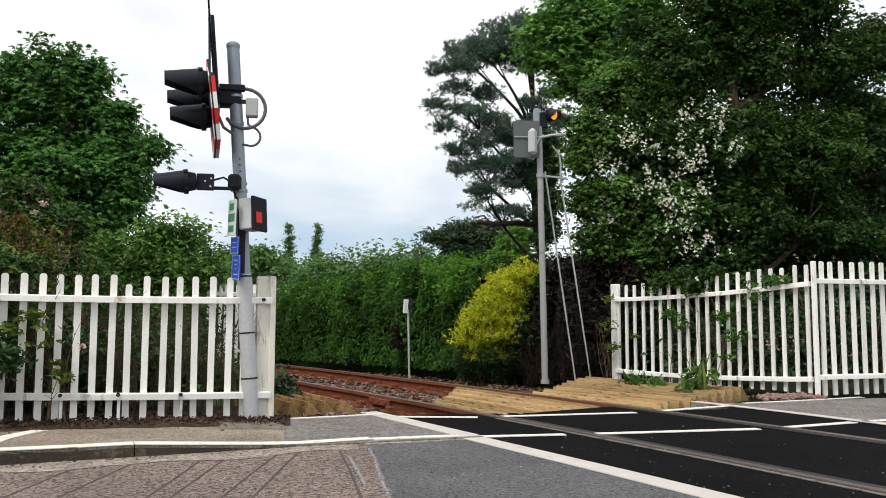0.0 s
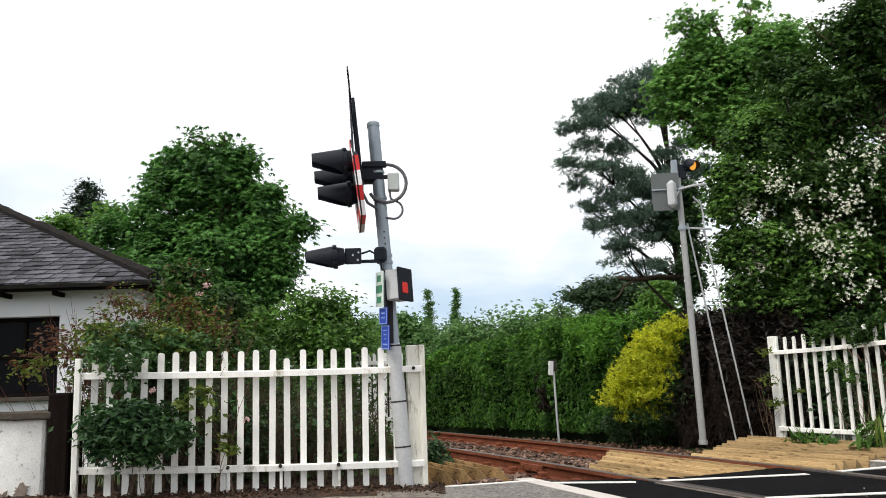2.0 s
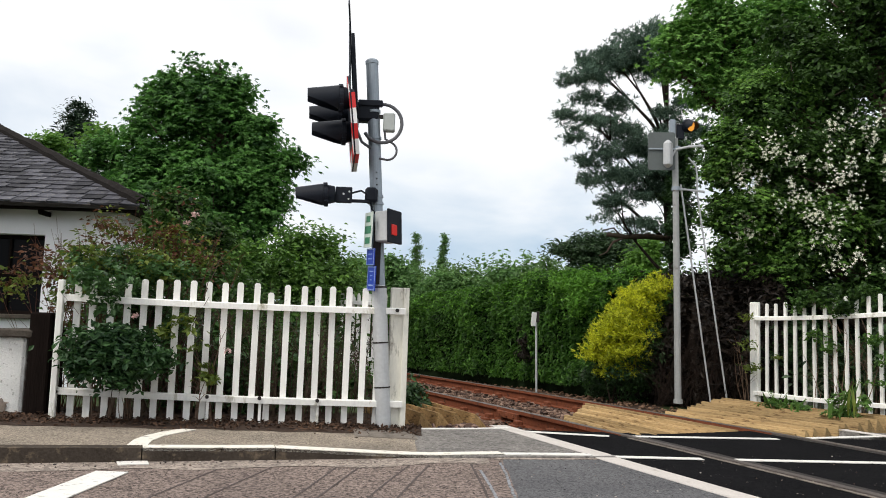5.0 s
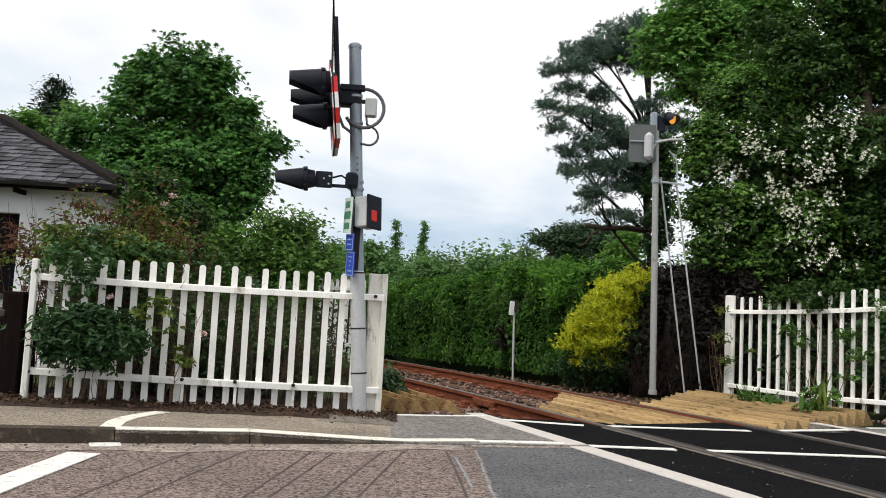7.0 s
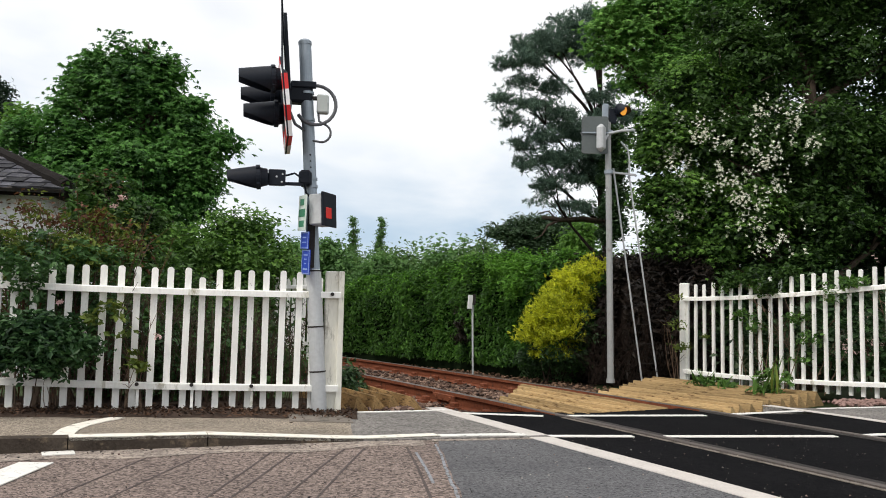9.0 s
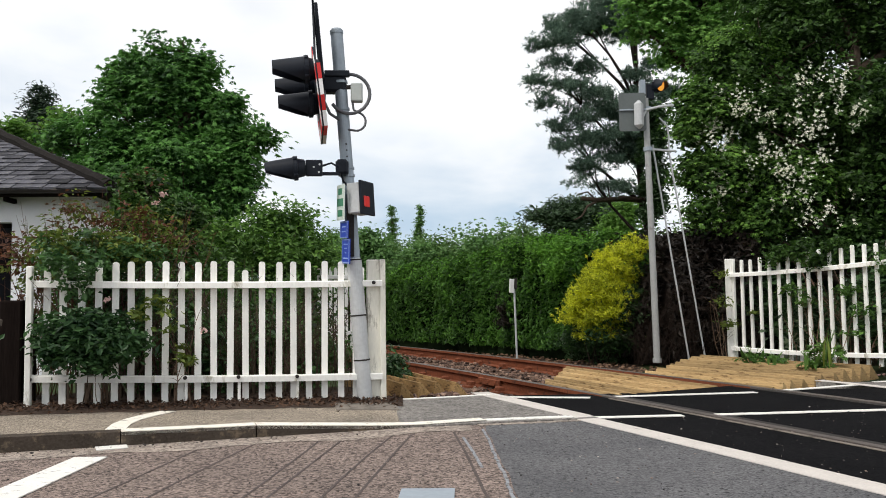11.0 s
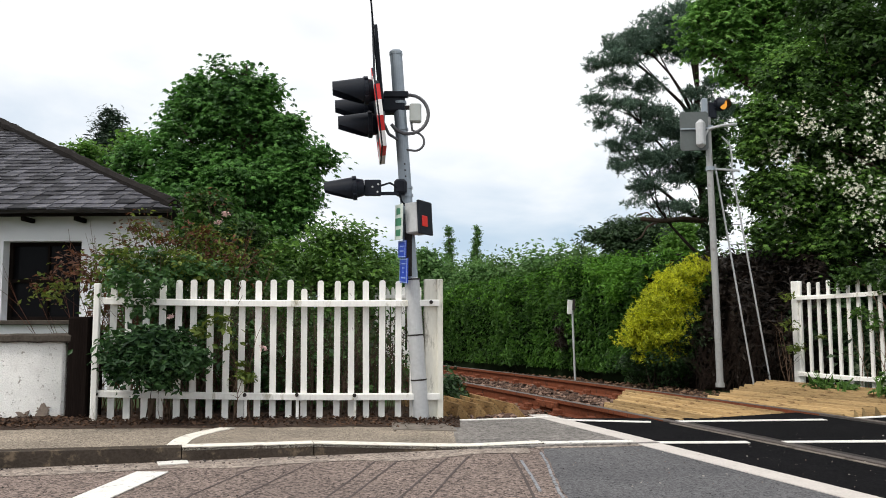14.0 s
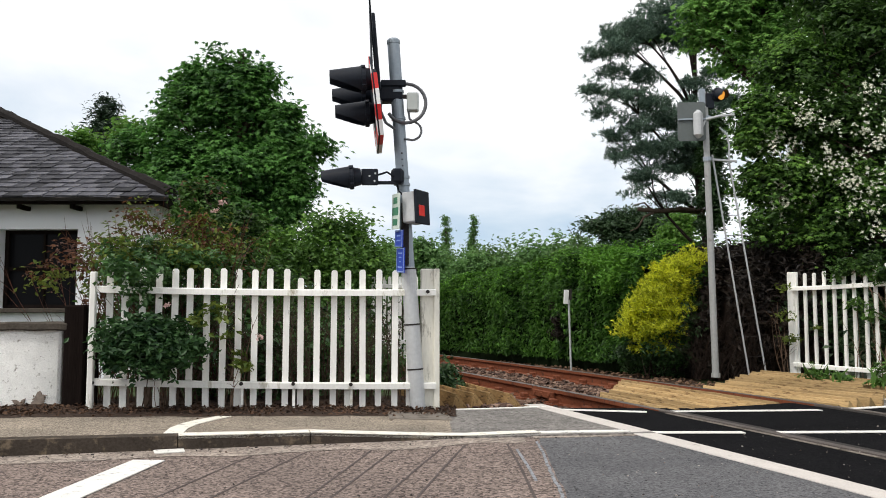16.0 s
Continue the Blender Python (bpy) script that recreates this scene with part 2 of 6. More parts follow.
M_SLATE = surface("slate", (0.07, 0.07, 0.082), 0.75, 30, 6, 0.45, 0.7, dirt=(0.19, 0.18, 0.165), dirt_at=0.57, per_piece=0.7)
M_RIDGE = surface("mossy_ridge", (0.014, 0.012, 0.011), 0.95, 30, 8, 0.5, 0.7, dirt=(0.07, 0.065, 0.055), dirt_at=0.62)
M_BARK = surface("bark", (0.075, 0.055, 0.042), 0.95, 25, 4, 0.4, 0.8, scale=(1, 1, 0.3))
M_PINEBARK = surface("dark_pine_bark", (0.035, 0.026, 0.022), 0.95, 25, 4, 0.4, 0.8, scale=(1, 1, 0.3))
M_TWIG = surface("dry_twigs", (0.15, 0.10, 0.07), 0.9, 30, 2, 0.4, 0.2)
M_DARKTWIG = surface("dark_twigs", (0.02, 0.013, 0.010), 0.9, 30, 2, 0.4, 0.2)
M_STEM = surface("brown_stems", (0.07, 0.05, 0.036), 0.9, 30, 2, 0.5, 0.2)
M_REDSTEM = surface("reddish_stems", (0.11, 0.05, 0.034), 0.9, 30, 2, 0.4, 0.2)
M_SOIL = surface("dark_soil", (0.05, 0.034, 0.026), 0.95, 40, 5, 0.5, 0.8, dirt=(0.14, 0.09, 0.06), dirt_at=0.6)
M_BRICKHOUSE = surface("pink_render", (0.5, 0.36, 0.32), 0.9, 30, 2, 0.15, 0.2)

M_LITTER = surface("brown_litter", (0.17, 0.105, 0.07), 0.95, 30, 9, 0.6, 0.4)
M_RUBBLE = surface("pinkish_stone", (0.24, 0.155, 0.135), 0.95, 30, 12, 0.6, 0.4)

M_SYC = leafage("sycamore_leaves", (0.014, 0.056, 0.014), (0.145, 0.345, 0.07), 0.38)
M_HAW = leafage("hawthorn_leaves", (0.005, 0.017, 0.005), (0.078, 0.17, 0.03))
M_LIGHT = leafage("fresh_leaves", (0.05, 0.13, 0.022), (0.2, 0.38, 0.065), 0.4)
M_FRESH = leafage("young_leaves", (0.05, 0.145, 0.032), (0.25, 0.48, 0.105), 0.45)
M_PINE = leafage("pine_needles", (0.034, 0.07, 0.052), (0.15, 0.235, 0.165), 0.25)
M_DARKCON = leafage("conifer_needles", (0.012, 0.028, 0.015), (0.03, 0.06, 0.028), 0.1)
M_YEW = leafage("yew_needles", (0.018, 0.042, 0.02), (0.075, 0.135, 0.055), 0.2)
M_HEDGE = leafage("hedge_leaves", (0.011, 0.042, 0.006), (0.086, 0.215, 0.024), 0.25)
# paler green holds the light that falls on the hedge top
M_HEDGETOP = leafage("lit_top_hedge_leaves", (0.05, 0.15, 0.016), (0.18, 0.40, 0.045), 0.35)
M_BELT = leafage("belt_leaves", (0.05, 0.12, 0.035), (0.18, 0.34, 0.1), 0.35)
M_HEDGEDARK = surface("hedge_shade_core", (0.012, 0.022, 0.008), 0.95, 20, 2, 0.5, 0.5)
M_GOLD = leafage("golden_leaves", (0.14, 0.21, 0.014), (0.92, 0.92, 0.06), 0.5)
M_SHRUB = leafage("shrub_leaves", (0.028, 0.075, 0.014), (0.125, 0.25, 0.045))
M_LAUREL = leafage("dark_glossy_leaves", (0.01, 0.028, 0.01), (0.05, 0.11, 0.03), 0.18, 0.45)
M_PRIVET = leafage("matt_green_leaves", (0.015, 0.048, 0.014), (0.08, 0.18, 0.045), 0.2, 0.5)
M_BUSH = leafage("deep_green_leaves", (0.01, 0.036, 0.013), (0.058, 0.135, 0.037), 0.2, 0.5)
M_REDSHRUB = leafage("reddish_leaves", (0.06, 0.024, 0.014), (0.2, 0.085, 0.04), 0.25)
M_YOUNG = leafage("yellow_green_leaves", (0.06, 0.1, 0.016), (0.2, 0.25, 0.04))
M_FARGREEN = leafage("far_leaves", (0.05, 0.11, 0.035), (0.17, 0.29, 0.08))
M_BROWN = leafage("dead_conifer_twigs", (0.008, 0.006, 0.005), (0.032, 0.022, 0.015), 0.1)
M_BLOSSOM = leafage("white_blossom", (0.62, 0.64, 0.48), (0.82, 0.82, 0.7), 0.2)
M_PINKFLOWER = leafage("pale_pink_flowers", (0.6, 0.4, 0.38), (0.8, 0.62, 0.58), 0.2)

m_glass, nt_, p_ = shader("window_glass")
p_.inputs["Base Color"].default_value = (0.006, 0.006, 0.007, 1)
p_.inputs["Roughness"].default_value = 0.15
p_.inputs["Specular IOR Level"].default_value = 0.05
M_GLASS = m_glass


def glowing(name, base, colour, strength):
    m, nt, p = shader(name)
    p.inputs["Base Color"].default_value = (*base, 1)
    p.inputs["Emission Color"].default_value = (*colour, 1)
    p.inputs["Emission Strength"].default_value = strength
    p.inputs["Roughness"].default_value = 0.3
    return m


M_REDLAMP = glowing("red_lamp", (0.5, 0.02, 0.02), (1.0, 0.05, 0.03), 0.15)
M_AMBER = glowing("amber_lamp", (0.7, 0.3, 0.04), (1.0, 0.42, 0.06), 0.7)

# ---- shape helpers ----


def thing(name, at, label="", category="", group="", kind="", turn=0):
    e = new(name)
    e.empty_display_size = 0.1
    e.matrix_basis = pose(*at, 0, 0, turn)
    return tagged(e, label, category, group, kind)


def finish(name, me, material, parent=None, label="", smooth=False):
    me.materials.append(material)
    if smooth:
        me.polygons.foreach_set("use_smooth", np.ones(len(me.polygons), bool))
    ob = new(name, me)
    if parent:
        ob.parent = parent
    return tagged(ob, label)


def part(name, bm, material, parent=None, label="", smooth=False):
    me = bpy.data.meshes.new(name)
    bmesh.ops.recalc_face_normals(bm, faces=bm.faces)
    bm.to_mesh(me)
    bm.free()
    return finish(name, me, material, parent, label, smooth)


def box(sx, sy, sz, m=None, bevel=0.0, bm=None):
    """A box centred on its own origin, moved by m, with its edges eased."""
    made = bmesh.new()
    bmesh.ops.create_cube(made, size=1, matrix=Matrix.Diagonal((sx, sy, sz, 1)))
    if bevel:
        bmesh.ops.bevel(made, geom=list(made.edges), offset=bevel, segments=1, affect="EDGES")
    if m is not None:
        made.transform(m)
    if bm is None:
        return made
    tmp = bpy.data.meshes.new("tmp")
    made.to_mesh(tmp)
    made.free()
    bm.from_mesh(tmp)
    bpy.data.meshes.remove(tmp)
    return bm


def tube(points, radii, segs=8, bm=None, caps=True):
    """A round tapered tube along points."""
    bm = bm or bmesh.new()
    pts = [Vector(p) for p in points]
    if not hasattr(radii, "__len__"):
        radii = [radii] * len(pts)
    rings, side = [], None
    for i, p in enumerate(pts):
        d = (pts[min(i + 1, len(pts) - 1)] - pts[max(i - 1, 0)]).normalized()
        if side is None:
            side = d.orthogonal().normalized()
        side = (side - d * side.dot(d)).normalized()
        up = d.cross(side)
        rings.append([bm.verts.new(p + (side * math.cos(a) + up * math.sin(a)) * radii[i]) for a in (2 * math.pi * k / segs for k in range(segs))])
    for a, b in zip(rings, rings[1:]):
        for k in range(segs):
            bm.faces.new((a[k], a[(k + 1) % segs], b[(k + 1) % segs], b[k]))
    if caps:
        bm.faces.new(rings[0][::-1])
        bm.faces.new(rings[-1])
    return bm


def prism(outline, z0, z1, bm=None):
    """An upright prism over an outline in plan; z0 and z1 are numbers or functions of x, y."""
    bm = bm or bmesh.new()
    f0 = z0 if callable(z0) else (lambda x, y: z0)
    f1 = z1 if callable(z1) else (lambda x, y: z1)
    lo = [bm.verts.new((x, y, f0(x, y))) for x, y in outline]
    hi = [bm.verts.new((x, y, f1(x, y))) for x, y in outline]
    bm.faces.new(hi)
    bm.faces.new(lo[::-1])
    n = len(outline)
    for i in range(n):
        bm.faces.new((lo[i], lo[(i + 1) % n], hi[(i + 1) % n], hi[i]))
    return bm


def strip(path, width, z0, z1, bm=None, side=0.0):
    """A raised band of that width along a line in plan; side shifts it to the left of its line."""
    pts = [Vector((x, y)) for x, y in path]
    left, right = [], []
    for i, p in enumerate(pts):
        d = (pts[min(i + 1, len(pts) - 1)] - pts[max(i - 1, 0)]).normalized()
        n = Vector((-d.y, d.x))
        left.append(p + n * (side + width / 2))
        right.append(p + n * (side - width / 2))
    bm = bm or bmesh.new()
    f0 = z0 if callable(z0) else (lambda x, y: z0)
    f1 = z1 if callable(z1) else (lambda x, y: z1)
    rows = [[bm.verts.new((q.x, q.y, f(q.x, q.y))) for q, f in ((a, f0), (a, f1), (b, f1), (b, f0))] for a, b in zip(left, right)]
    for a, b in zip(rows, rows[1:]):
        for k in range(4):
            bm.faces.new((a[k], a[(k + 1) % 4], b[(k + 1) % 4], b[k]))
    bm.faces.new(rows[0][::-1])
    bm.faces.new(rows[-1])
    return bm


def unit(v):
    return v / np.maximum(np.linalg.norm(v, axis=1, keepdims=True), 1e-9)


def leaf_mesh(name, centres, normals, axes, length, slim=0.55, fold=0.15):
    """Leaves as folded four-cornered blades, each an island of its own."""
    n = unit(normals)
    a = unit(axes - n * np.sum(axes * n, axis=1, keepdims=True))
    b = np.cross(n, a)
    l = length[:, None]
    v = np.empty((len(centres), 4, 3))
    v[:, 0] = centres - a * l * 0.5
    v[:, 1] = centres + b * l * slim * 0.5 + n * l * fold
    v[:, 2] = centres + a * l * 0.5
    v[:, 3] = centres - b * l * slim * 0.5 + n * l * fold
    me = bpy.data.meshes.new(name)
    me.from_pydata(v.reshape(-1, 3), [], np.arange(len(centres) * 4).reshape(-1, 4))
    return me


def many(name, centres, normals, axes, length, outline):
    """Alike flat shapes: outline holds (along, across, lift) corners; each shape is an island of its own."""
    n = unit(normals)
    a = unit(axes - n * np.sum(axes * n, axis=1, keepdims=True))
    b = np.cross(n, a)
    l = length[:, None]
    k = len(outline)
    v = np.stack([centres + (a * p + b * q + n * r) * l for p, q, r in outline], 1)
    me = bpy.data.meshes.new(name)
    me.from_pydata(v.reshape(-1, 3), [], np.arange(len(centres) * k).reshape(-1, k))
    return me


def polar(points):
    return [(r * math.cos(radians(d)), r * math.sin(radians(d)), z) for d, r, z in points]


# a five-lobed leaf, drooping at its tips
LOBED = polar([(180, 0.16, 0), (-108, 0.42, -0.08), (-80, 0.25, 0.02), (-50, 0.52, -0.1), (-25, 0.28, 0.03), (0, 0.6, -0.12), (25, 0.28, 0.03), (50, 0.52, -0.1), (80, 0.25, 0.02), (108, 0.42, -0.08)])
# four rounded petals
FLOWER = polar([p for d in (0, 90, 180, 270) for p in ((d - 45, 0.1, 0), (d - 17, 0.46, 0.07), (d + 14, 0.5, 0.07))])


def sprays(name, seed, blobs, count, size, material, parent, per_clump=16, spread=0.18, flat=0.9, shell=0.5, power=1.9, outline=LOBED, layer=0.35, label=""):
    """Layered sprays of broad leaves over the rounded masses of a crown, each spray tilted outwards."""
    rng = np.random.default_rng(seed)
    base = np.array(parent.matrix_basis.translation)
    bl = np.array(blobs, float)
    w = bl[:, 3] ** power
    m = count // per_clump
    pick = rng.choice(len(bl), m, p=w / w.sum())
    d = unit(rng.normal(size=(m, 3)) + np.array([0, 0, 0.25]))
    c = bl[pick, :3] + d * bl[pick, 3:4] * (shell + (1.12 - shell) * rng.random((m, 1))) * np.array([1, 1, flat])
    who = rng.integers(0, m, count)
    out = unit(d * np.array([1, 1, 0.3]) + 1e-6)
    off = rng.normal(size=(count, 3)) * spread * (0.55 + 0.75 * rng.random((m, 1)))[who] * np.array([1, 1, layer])
    off[:, 2] -= 0.45 * np.sum(off * out[who], axis=1)
    n = unit(np.array([0, 0, 0.9]) + out[who] * 0.55 + rng.normal(size=(count, 3)) * 0.34)
    ax = out[who] + np.array([0, 0, -0.35]) + rng.normal(size=(count, 3)) * 0.6
    return finish(name, many(name, c[who] + off - base, n, ax, size * (0.65 + 0.6 * rng.random(count)), outline), material, parent, label)


def tufts(name, seed, blobs, count, length, material, parent, per_clump=9, spread=0.11, flat=0.5, blades=8, label=""):
    """Pine foliage: short brushes of stiff needles, gathered in flat plates that leave gaps."""
    rng = np.random.default_rng(seed)
    base = np.array(parent.matrix_basis.translation)
    bl = np.array(blobs, float)
    w = bl[:, 3] ** 1.9
    m = count // per_clump
    pick = rng.choice(len(bl), m, p=w / w.sum())
    d = unit(rng.normal(size=(m, 3)))
    c = bl[pick, :3] + d * bl[pick, 3:4] * (0.15 + 0.95 * rng.random((m, 1))) * np.array([1, 1, flat])
    who = rng.integers(0, m, count)
    p = c[who] + rng.normal(size=(count, 3)) * spread * np.array([1.2, 1.0, 0.55])
    out = unit((p - bl[pick[who], :3]) * np.array([1, 1, 0.4]) + np.array([0, 0, 0.35]) * bl[pick[who], 3:4])
    p, out = np.repeat(p, blades, 0), np.repeat(out, blades, 0)
    ax = unit(out * 0.75 + rng.normal(size=p.shape) * 0.6)
    l = length * (0.7 + 0.5 * rng.random(len(p)))
    me = leaf_mesh(name, p - base + ax * l[:, None] * 0.5, rng.normal(size=p.shape), ax, l, 0.17, 0.02)
    return finish(name, me, material, parent, label)


def flowering(name, seed, blobs, clusters, per, size, spread, face, material, parent, label=""):
    """Small four-petalled flowers in loose hanging bunches on the outside of a crown."""
    rng = np.random.default_rng(seed)
    base = np.array(parent.matrix_basis.translation)
    bl = np.array(blobs, float)
    w = bl[:, 3] ** 2
    pick = rng.choice(len(bl), clusters, p=w / w.sum())
    d = unit(rng.normal(size=(clusters, 3)) + np.array(face))
    c = bl[pick, :3] + d * bl[pick, 3:4] * (0.7 + 0.35 * rng.random((clusters, 1)))
    count = clusters * per
    who = rng.integers(0, clusters, count)
    p = c[who] + rng.normal(size=(count, 3)) * spread * np.array([0.8, 0.6, 1.3])
    n = unit(np.array(face) * 0.7 + np.array([0, 0, 0.3]) + rng.normal(size=(count, 3)) * 0.55)
    return finish(name, many(name, p - base, n, rng.normal(size=(count, 3)), size * (0.7 + 0.6 * rng.random(count)), FLOWER), material, parent, label)


def clumped(rng, blobs, count, per_clump, spread, flat=0.85, shell=0.5, deep=1.0):
    """Leaf places in clumps over a crown made of rounded masses (x, y, z, radius)."""
    bl = np.array(blobs, float)
    w = bl[:, 3] ** 2.3
    clumps = max(1, count // per_clump)
    pick = rng.choice(len(bl), clumps, p=w / w.sum())
    d = unit(rng.normal(size=(clumps, 3)))
    r = bl[pick, 3:4] * (shell + (1 - shell) * rng.random((clumps, 1))) * (1 + 0.16 * rng.normal(size=(clumps, 1)))
    c = bl[pick, :3] + d * r * np.array([1, deep, flat])
    size = spread * (0.6 + 0.8 * rng.random((clumps, 1)))
    who = rng.integers(0, clumps, count)
    off = rng.normal(size=(count, 3)) * size[who] * np.array([1, 1, 0.5])
    return c[who] + off, unit(d[who] * 0.4 + np.array([0, 0, 0.85]) + rng.normal(size=(count, 3)) * 0.5), unit(off + 1e-6)


def crown(name, seed, blobs, count, size, material, parent, per_clump=26, spread=0.16, slim=0.6, flat=0.85, shell=0.5, deep=1.0, needles=False, label=""):
    rng = np.random.default_rng(seed)
    base = np.array(parent.matrix_basis.translation)
    p, n, out = clumped(rng, blobs, count, per_clump, spread, flat, shell, deep)
    ax = out + rng.normal(size=p.shape) * (0.35 if needles else 0.9)
    me = leaf_mesh(name, p - base, n, ax, size * (0.6 + 0.8 * rng.random(count)), slim)
    ob = finish(name, me, material, parent, label)
    return ob


def limbs(seed, parent, foot, top, blobs, radius, material=M_BARK, segs=7, wander=0.15, every=1):
    """A tapered trunk from foot to top, with a limb from it into each mass of the crown."""
    rng = random.Random(seed)
    base = parent.matrix_basis.translation
    f, t = Vector(foot), Vector(top)
    line = [f.lerp(t, k / 7) + Vector((rng.uniform(-1, 1), rng.uniform(-1, 1), 0)) * wander * (k > 0) * 0.6 for k in range(8)]
    trunk = tube([p - base for p in line], [radius * (1.25 if k == 0 else 1 - 0.085 * k) for k in range(8)], 10)
    part("trunk", trunk, material, parent, smooth=True)
    for x, y, z, r in blobs[::every]:
        tip = Vector((x, y, z))
        h = min(max((tip.z - f.z) / max(t.z - f.z, 0.1) - 0.25, 0.2), 0.97) * 7
        a = line[int(h)].lerp(line[min(int(h) + 1, 7)], h - int(h))
        sway = Vector((rng.uniform(-1, 1), rng.uniform(-1, 1), rng.uniform(-0.3, 1))) * wander * 4
        pts = [a.lerp(tip, s) + sway * s * (1 - s) for s in (0, 0.25, 0.5, 0.75, 1)]
        bm = tube([p - base for p in pts], [radius * q for q in (0.45, 0.34, 0.24, 0.16, 0.07)], 6)
        for _ in range(5):
            e = tip + Vector((rng.gauss(0, 1), rng.gauss(0, 1), rng.gauss(0.2, 0.8))) * r * 0.6
            s = pts[rng.choice((2, 3))]
            tube([s - base, s.lerp(e, 0.5) - base + Vector((0, 0, 0.06)), e - base], [radius * 0.16, radius * 0.1, radius * 0.03], 5, bm)
        part("limb", bm, material, parent, smooth=True)


def twigs(seed, name, parent, spots, count, height, lean, radius, material, fork=2):
    """A thicket of thin crooked stems rising from spots (x, y, z, spread)."""
    rng = random.Random(seed)
    base = parent.matrix_basis.translation
    bm = bmesh.new()
    for _ in range(count):
        x, y, z, s = rng.choice(spots)
        p = Vector((x + rng.uniform(-s, s), y + rng.uniform(-s, s) * 0.6, z)) - base
        d = Vector((rng.gauss(0, lean), rng.gauss(0, lean), 1)).normalized()
        h = height * rng.uniform(0.5, 1.15)
        pts = [p]
        for k in range(4):
            d = (d + Vector((rng.gauss(0, 0.16), rng.gauss(0, 0.16), 0))).normalized()
            pts.append(pts[-1] + d * h / 4)
        tube(pts, [radius * q for q in (1, 0.85, 0.7, 0.5, 0.25)], 4, bm, caps=False)
        for _ in range(fork):
            i = rng.randint(1, 3)
            e = pts[i] + (d + Vector((rng.gauss(0, 0.7), rng.gauss(0, 0.7), rng.gauss(0, 0.3)))).normalized() * h * rng.uniform(0.15, 0.35)
            tube([pts[i], pts[i].lerp(e, 0.5) + Vector((0, 0, 0.01)), e], [radius * 0.55, radius * 0.4, radius * 0.2], 4, bm, caps=False)
    return part(name, bm, material, parent)


# ---- lie of the land ----


def track_x(y):
    return 2.53 - 0.31 * (y - 6.75) - 0.006 * (y - 6.75) ** 2


def track_point(y, across=0.0, z=0.0):
    s = -0.31 - 0.012 * (y - 6.75)
    n = Vector((1, -s, 0)).normalized()
    return Vector((track_x(y), y, z)) + n * across


def along(across, y0, y1, step=0.5):
    n = max(1, int(round((y1 - y0) / step)))
    return [tuple(track_point(y0 + (y1 - y0) * k / n, across)[:2]) for k in range(n + 1)]


def kerb_y(x):
    return 5.13 + 0.26 * (x + 0.15) if x < -0.15 else 5.13 + 0.3 * (x + 0.15)


def pave_z(x, y):
    """Footway height: a full kerb by the cottage, falling flush at the crossing."""
    return 0.010 + 0.056 * min(1.0, max(0.0, (0.1 - x) / 0.9)) + 0.018 * min(1.0, max(0.0, (-1.0 - x) / 1.5)) - 0.028 * min(1.0, max(0.0, (y - 5.0) / 1.1)) * min(1.0, max(0.0, (0.1 - x) / 0.9))


def sheet(outline_fn, nx, ny, zf):
    """A surface grid: outline_fn(u, v) gives x, y for u, v from 0 to 1."""
    bm = bmesh.new()
    g = []
    for i in range(nx + 1):
        row = []
        for j in range(ny + 1):
            x, y = outline_fn(i / nx, j / ny)
            row.append(bm.verts.new((x, y, zf(x, y))))
        g.append(row)
    for i in range(nx):
        for j in range(ny):
            bm.faces.new((g[i][j], g[i + 1][j], g[i + 1][j + 1], g[i][j + 1]))
    return bm


# one sheet of ground out to the horizon, dished a little round the track
bm = bmesh.new()
rings = [0, 4, 8, 12, 18, 26, 40, 70, 130, 300, 800, 2500]
prev = None
for r in rings:
    cur = [bm.verts.new((r * math.cos(a), 8 + r * math.sin(a), -0.16)) for a in (2 * math.pi * k / 48 for k in range(48))] if r else [bm.verts.new((0, 8, -0.16))]
    if prev:
        for k in range(48):
            k2 = (k + 1) % 48
            bm.faces.new((prev[0], cur[k], cur[k2]) if len(prev) == 1 else (prev[k], cur[k], cur[k2], prev[k2]))
    prev = cur
tagged(part("ground", bm, M_GRASSLAND), "rough dark grass and bare earth beyond the crossing", "ground", kind="structure")

# road: worn surface on one side of a joint, a newer grey patch up to the crossing edge
def edge_line(y):
    return 0.80 + (6.94 - y) * 0.317 if y > 3.4 else track_x(y) - 1.58


def seam_x(y):
    return 0.59 + (y - 5.14) * 0.045


def road_front(x):
    return -6.5 + 0.15 * x


bm = sheet(lambda u, v: (lambda x: (x, road_front(x) * (1 - v) + (kerb_y(x) + 0.02) * v))(-40 + 40.72 * u), 60, 16, lambda x, y: 0.0)
tagged(part("road", bm, M_ROAD_OLD), "worn pinkish-grey asphalt road surface with tyre marks", "road", kind="structure")
bm = sheet(lambda u, v: (lambda y: ((seam_x(y) + 0.018 * noise.noise((y * 3.1, 0, 0))) * (1 - u) + edge_line(y) * u, y))(-6.4 + v * 11.95), 10, 120, lambda x, y: 0.003)
tagged(part("road_patch", bm, M_ROAD_NEW), "newer grey asphalt laid against the crossing edge", "road", kind="structure")
bm = sheet(lambda u, v: (lambda y: (edge_line(y) * (1 - u) + (edge_line(y) + 3.75 + 0.02 * (y - 5)) * u, y))(-6.4 + v * 13.35), 12, 30, lambda x, y: -0.004)
tagged(part("crossing_deck", bm, M_DECK), "black rubber level crossing deck between the rails", "crossing deck", kind="structure")
bm = prism([tuple(track_point(y, a)[:2]) for y, a in ((6.5, -0.7), (6.99, -0.7), (7.07, -0.1), (7.17, 0.68), (6.5, 0.68))], -0.12, -0.005)
